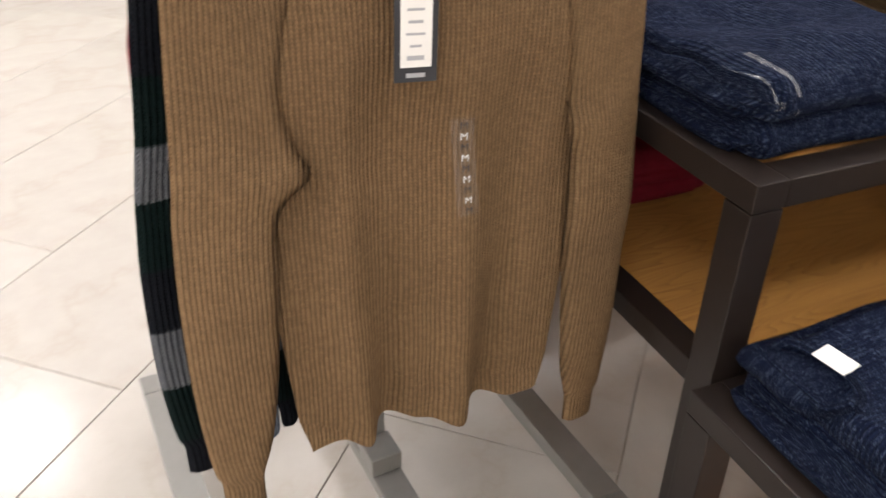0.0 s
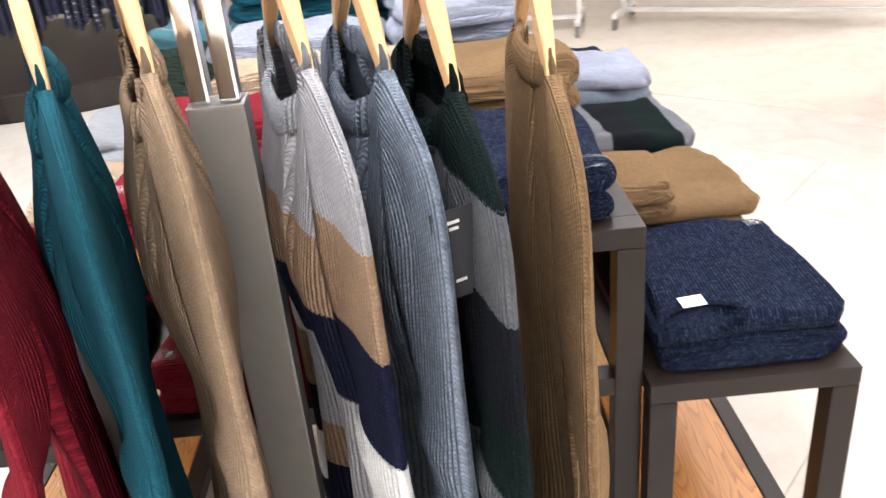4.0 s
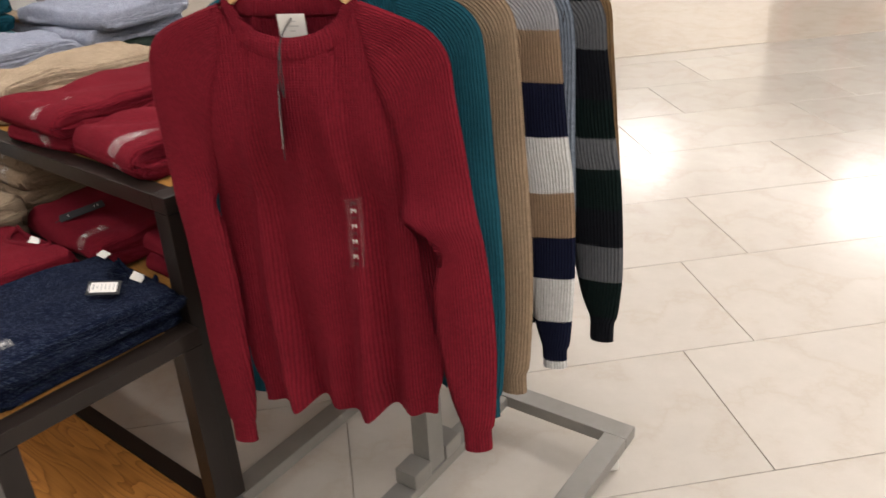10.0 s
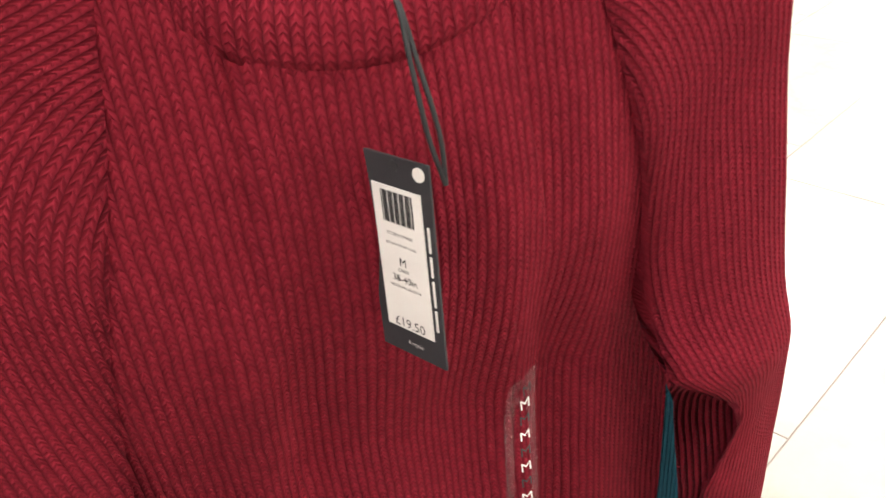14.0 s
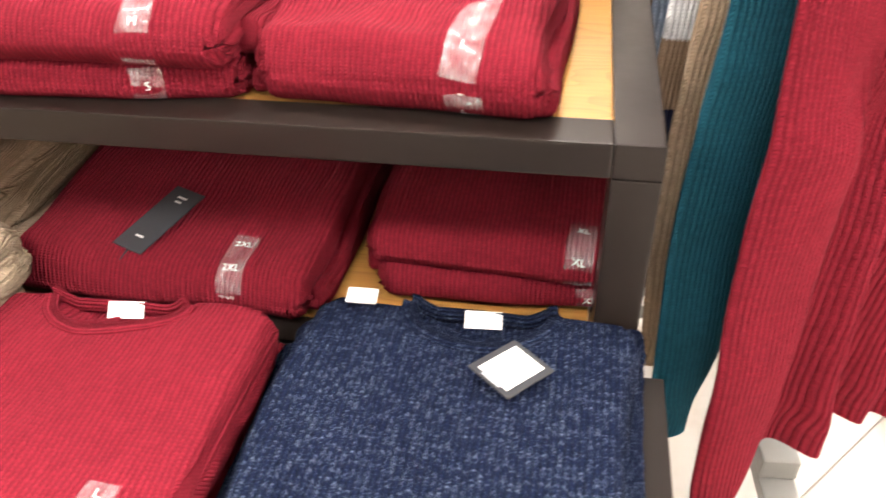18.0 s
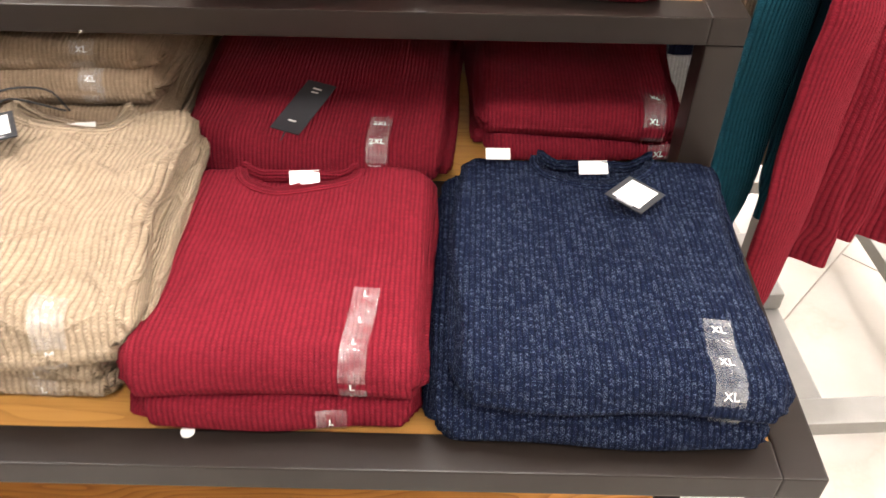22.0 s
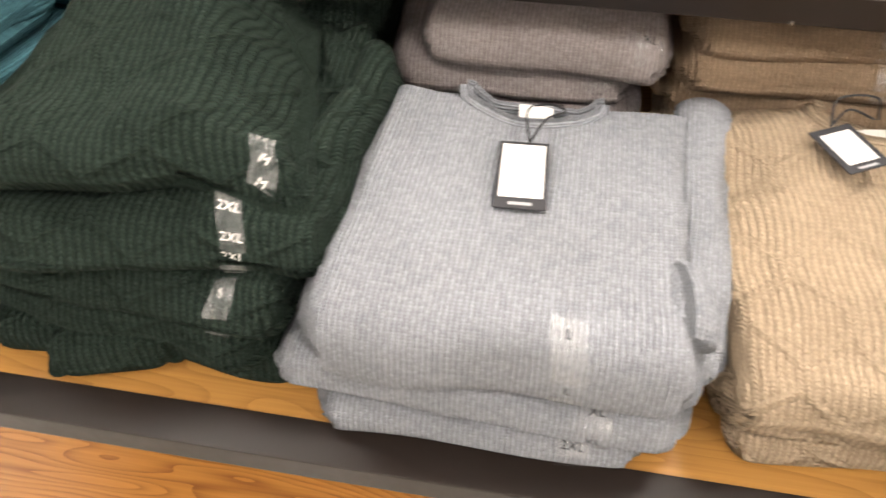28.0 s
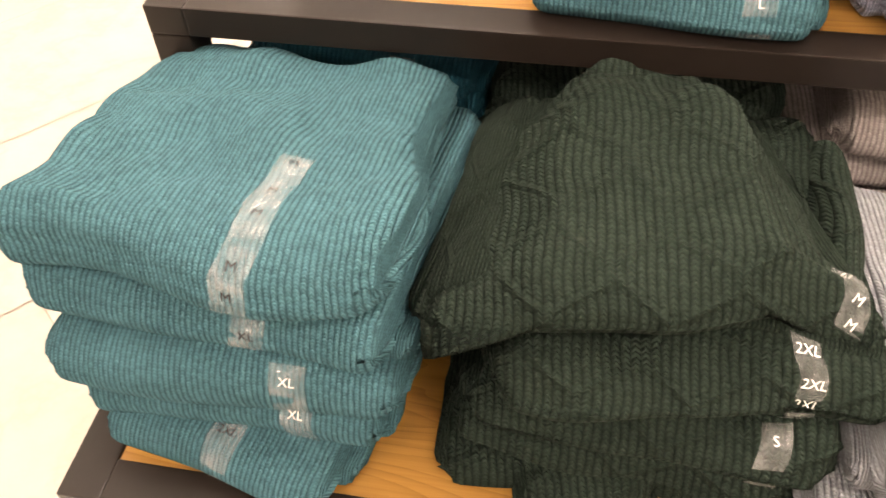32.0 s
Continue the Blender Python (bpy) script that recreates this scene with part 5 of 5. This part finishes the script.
FLORAL = dotted("dotted_dark_cloth", (0.020, 0.022, 0.045), (0.62, 0.60, 0.58))
RACK = plain("rack_pale_paint", (0.56, 0.54, 0.51), 0.4, 0, 0.08, 20)
ROSE = plain("rose_red_cloth", (0.42, 0.035, 0.055), 0.85, 0, 0.3, 40, 0.002)
clothes_rack(-2.35, 3.25, 28, 1.15, [PINK, DARKCLOTH, GREYCLOTH, DARKCLOTH, FLORAL, FLORAL], 1.12)
clothes_rack(-0.75, 7.0, -28, 1.25, [GREYCLOTH, PINK, DARKCLOTH, DARKCLOTH, DARKCLOTH, FLORAL, FLORAL, ROSE, FLORAL, FLORAL, DARKCLOTH], 1.1)
clothes_rack(-4.4, 2.7, 62, 1.7, [DARKCLOTH, GREYCLOTH, PINK, PINK, FLORAL], 0.85, 1.30)
clothes_rack(-4.9, 0.9, 75, 1.5, [PINK, GREYCLOTH, PINK, DARKCLOTH], 0.9, 1.35)
clothes_rack(-5.0, -1.9, 110, 1.9, [DARKCLOTH, DARKCLOTH, FLORAL, DARKCLOTH], 0.75, 1.05, "dark clothes hanging on a low rack over a dark plinth")
plinth = empty("display_plinth", pose(-5.0, -2.0, 0, 0, 0, 20), "dark oval display plinth on the shop floor", "plinth")
bm = bmesh.new()
bmesh.ops.create_cone(bm, cap_ends=True, segments=56, radius1=1.35, radius2=1.32, depth=0.16, matrix=pose(0, 0, 0.08))
bmesh.ops.bevel(bm, geom=[e for e in bm.edges if abs(e.verts[0].co.z - e.verts[1].co.z) < 0.01], offset=0.012, segments=2, affect="EDGES")
part("drum", bm, FRAME, plinth)
wp = empty("white_plinth", pose(-5.9, 5.1, 0, 0, 0, 40), "white stepped display plinth by the wall", "plinth")
part("base", boxes((-0.9, 0.9, -0.5, 0.5, 0, 0.14), bevel=0.006), WALL, wp)
part("step", boxes((-0.7, 0.7, -0.35, 0.35, 0.141, 0.32), bevel=0.006), CEIL, wp)

# sign holder on the tall table
sign = empty("sign_holder", pose(-1.26, 0.49, H1 - 0.003, 0, 0, 0), "metal sign holder with a printed card on the table", "sign")
for x in (0.0, -0.46):
    part("post", boxes((x - 0.009, x + 0.009, -0.009, 0.009, 0.004, 0.36), bevel=0.002), STAND, sign)
    part("foot", boxes((x - 0.045, x + 0.045, -0.05, 0.05, 0.0, 0.004), bevel=0.001), STAND, sign)
part("lower_rail", boxes((-0.451, -0.009, -0.008, 0.008, 0.098, 0.116), bevel=0.002), STAND, sign)
part("upper_rail", boxes((-0.451, -0.009, -0.008, 0.008, 0.342, 0.36), bevel=0.002), STAND, sign)
part("card", boxes((-0.449, -0.011, -0.003, 0.003, 0.117, 0.341), bevel=0.0005), WHITE, sign, "white printed sign card")
for bx0, bx1, bz1 in ((-0.33, -0.24, 0.30), (-0.16, -0.12, 0.26)):
    part("printed_patch", boxes((bx0, bx1, -0.0045, -0.0032, 0.15, bz1), bevel=0), CARD, sign, "grey printed shape")

# a small green plant by the aisle
plant = empty("potted_plant", pose(-3.1, -2.05, 0), "small green potted plant on the floor", "plant")
bm = bmesh.new()
bmesh.ops.create_cone(bm, cap_ends=True, segments=28, radius1=0.12, radius2=0.16, depth=0.3, matrix=pose(0, 0, 0.15))
part("pot", bm, WALL, plant, "pale round pot", True)
bm = bmesh.new()
for i in range(260):
    a, r, z = random.uniform(0, 6.28), random.uniform(0.02, 0.24), random.uniform(0.32, 0.75)
    m = pose(r * math.cos(a), r * math.sin(a), z, random.uniform(-60, 60), random.uniform(-60, 60), random.uniform(0, 360))
    q = [bm.verts.new(m @ Vector(p)) for p in ((0, -0.045, 0), (0.016, 0, 0.006), (0, 0.05, 0), (-0.016, 0, 0.006))]
    bm.faces.new(q)
for i in range(9):
    bmesh.ops.create_cone(bm, segments=6, radius1=0.006, radius2=0.003, depth=0.4, matrix=pose(random.uniform(-0.08, 0.08), random.uniform(-0.08, 0.08), 0.46, random.uniform(-15, 15), random.uniform(-15, 15), 0))
part("foliage", bm, LEAF, plant, "narrow green leaves")

# ceiling lamps over the shop floor
GLOW = bpy.data.materials.new("lamp_glow")
GLOW.use_nodes = True
GLOW.node_tree.nodes["Principled BSDF"].inputs["Emission Color"].default_value = (1, 0.93, 0.84, 1)
GLOW.node_tree.nodes["Principled BSDF"].inputs["Emission Strength"].default_value = 14
for lx, ly in LAMPS + FAR_LAMPS:
    cl = empty("ceiling_light", pose(lx, ly, room["h"]), "square recessed ceiling light panel", "ceiling light", "ceiling lights")
    part("frame", boxes((-0.31, 0.31, -0.31, -0.27, -0.03, -0.001), (-0.31, 0.31, 0.27, 0.31, -0.03, -0.001), (-0.31, -0.27, -0.269, 0.269, -0.03, -0.001), (0.27, 0.31, -0.269, 0.269, -0.03, -0.001), bevel=0.002), CEIL, cl)
    part("diffuser", boxes((-0.268, 0.268, -0.268, 0.268, -0.012, -0.004), bevel=0.001), GLOW, cl, "glowing white diffuser")

# long light trough over the far aisle, mirrored in the polished floor
trough = empty("trough_light", pose(-0.8, 8.75, room["h"], 0, 0, -33.5), "long bright light trough in the far ceiling", "ceiling light")
for y0, y1 in ((-0.17, -0.14), (0.14, 0.17)):
    part("edge", boxes((-3.3, 3.3, y0, y1, -0.05, -0.001), bevel=0.002), CEIL, trough)
part("diffuser", boxes((-3.29, 3.29, -0.139, 0.139, -0.02, -0.004), bevel=0.001), GLOW, trough, "glowing white diffuser")

# ---- floor tiles, laid slantwise ----
TURN = 48.0
ROW, LEN, GAP = 0.485, 0.92, 0.0014
ca, sa = math.cos(radians(TURN)), math.sin(radians(TURN))


def tile_mesh(name, l, w):
    bm = boxes((-l / 2 + GAP, l / 2 - GAP, -w / 2 + GAP, w / 2 - GAP, -0.010, 0.0), bevel=0)
    bmesh.ops.bevel(bm, geom=[e for e in bm.edges if e.verts[0].co.z > -0.001 and e.verts[1].co.z > -0.001], offset=0.0007, segments=1, affect="EDGES")
    me = bpy.data.meshes.new(name)
    bm.to_mesh(me)
    bm.free()
    me.materials.append(FLOOR)
    return me


TILE = tile_mesh("tile", LEN, ROW)
far = bmesh.new()
for r in range(-26, 27):
    b = -0.925 - ROW / 2 - r * ROW
    off = {-1: 1.371, 0: 1.605, -2: 1.165}.get(r, (r * 0.37) % LEN)
    for c in range(-13, 14):
        a = off + (c + 0.5) * LEN
        x, y = a * ca + b * sa, a * sa - b * ca
        if not (room["x0"] + 0.6 < x < room["x1"] - 0.6 and room["y0"] + 0.6 < y < room["y1"] - 0.6):
            continue
        if -2.6 < x < 2.8 and -2.4 < y < 4.4:
            t = new("tile", TILE)
            t.parent = ground
            t.matrix_local = pose(x, y, 0, 0, 0, TURN)
        else:
            m = pose(x, y, 0, 0, 0, TURN)
            q = [far.verts.new(m @ Vector(p)) for p in ((-LEN / 2 + GAP, -ROW / 2 + GAP, 0), (LEN / 2 - GAP, -ROW / 2 + GAP, 0), (LEN / 2 - GAP, ROW / 2 - GAP, 0), (-LEN / 2 + GAP, ROW / 2 - GAP, 0))]
            far.faces.new(q)
tagged(part("tile_field", far, FLOOR, ground, "far cream stone tiles"), kind="stuff")


# ---- beige polished floor beyond the tiled aisle ----
def clipped(poly, axis, value, keep_less):
    out = []
    for (p, q) in zip(poly, poly[1:] + poly[:1]):
        a, b = (p[axis] <= value) == keep_less, (q[axis] <= value) == keep_less
        if a:
            out.append(p)
        if a != b:
            t = (value - p[axis]) / (q[axis] - p[axis])
            out.append(tuple(u + (v - u) * t for u, v in zip(p, q)))
    return out


def floor_zone(name, poly, label):
    for axis, lo, hi in ((0, room["x0"], room["x1"]), (1, room["y0"], room["y1"])):
        poly = clipped(clipped(poly, axis, lo + 0.001, False), axis, hi - 0.001, True)
    n = len(poly)
    vs = [Vector((x, y, z)) for z in (0.0005, 0.004) for x, y in poly]
    fs = [tuple(range(n, 2 * n)), tuple(range(n))[::-1]] + [(i, (i + 1) % n, n + (i + 1) % n, n + i) for i in range(n)]
    tagged(mesh_ob(name, vs, fs, FLOOR_BEIGE, None, "", None, False), label, "floor", kind="structure")


dx, dy = math.cos(radians(50)), math.sin(radians(50))
floor_zone("floor_beyond", [(-0.95 - 9 * dx, 4.22 - 9 * dy), (-0.95 + 9 * dx, 4.22 + 9 * dy), (-0.95 + 9 * dx - 14 * dy, 4.22 + 9 * dy + 14 * dx), (-0.95 - 9 * dx - 14 * dy, 4.22 - 9 * dy + 14 * dx)], "beige polished stone floor beyond the tiled aisle")
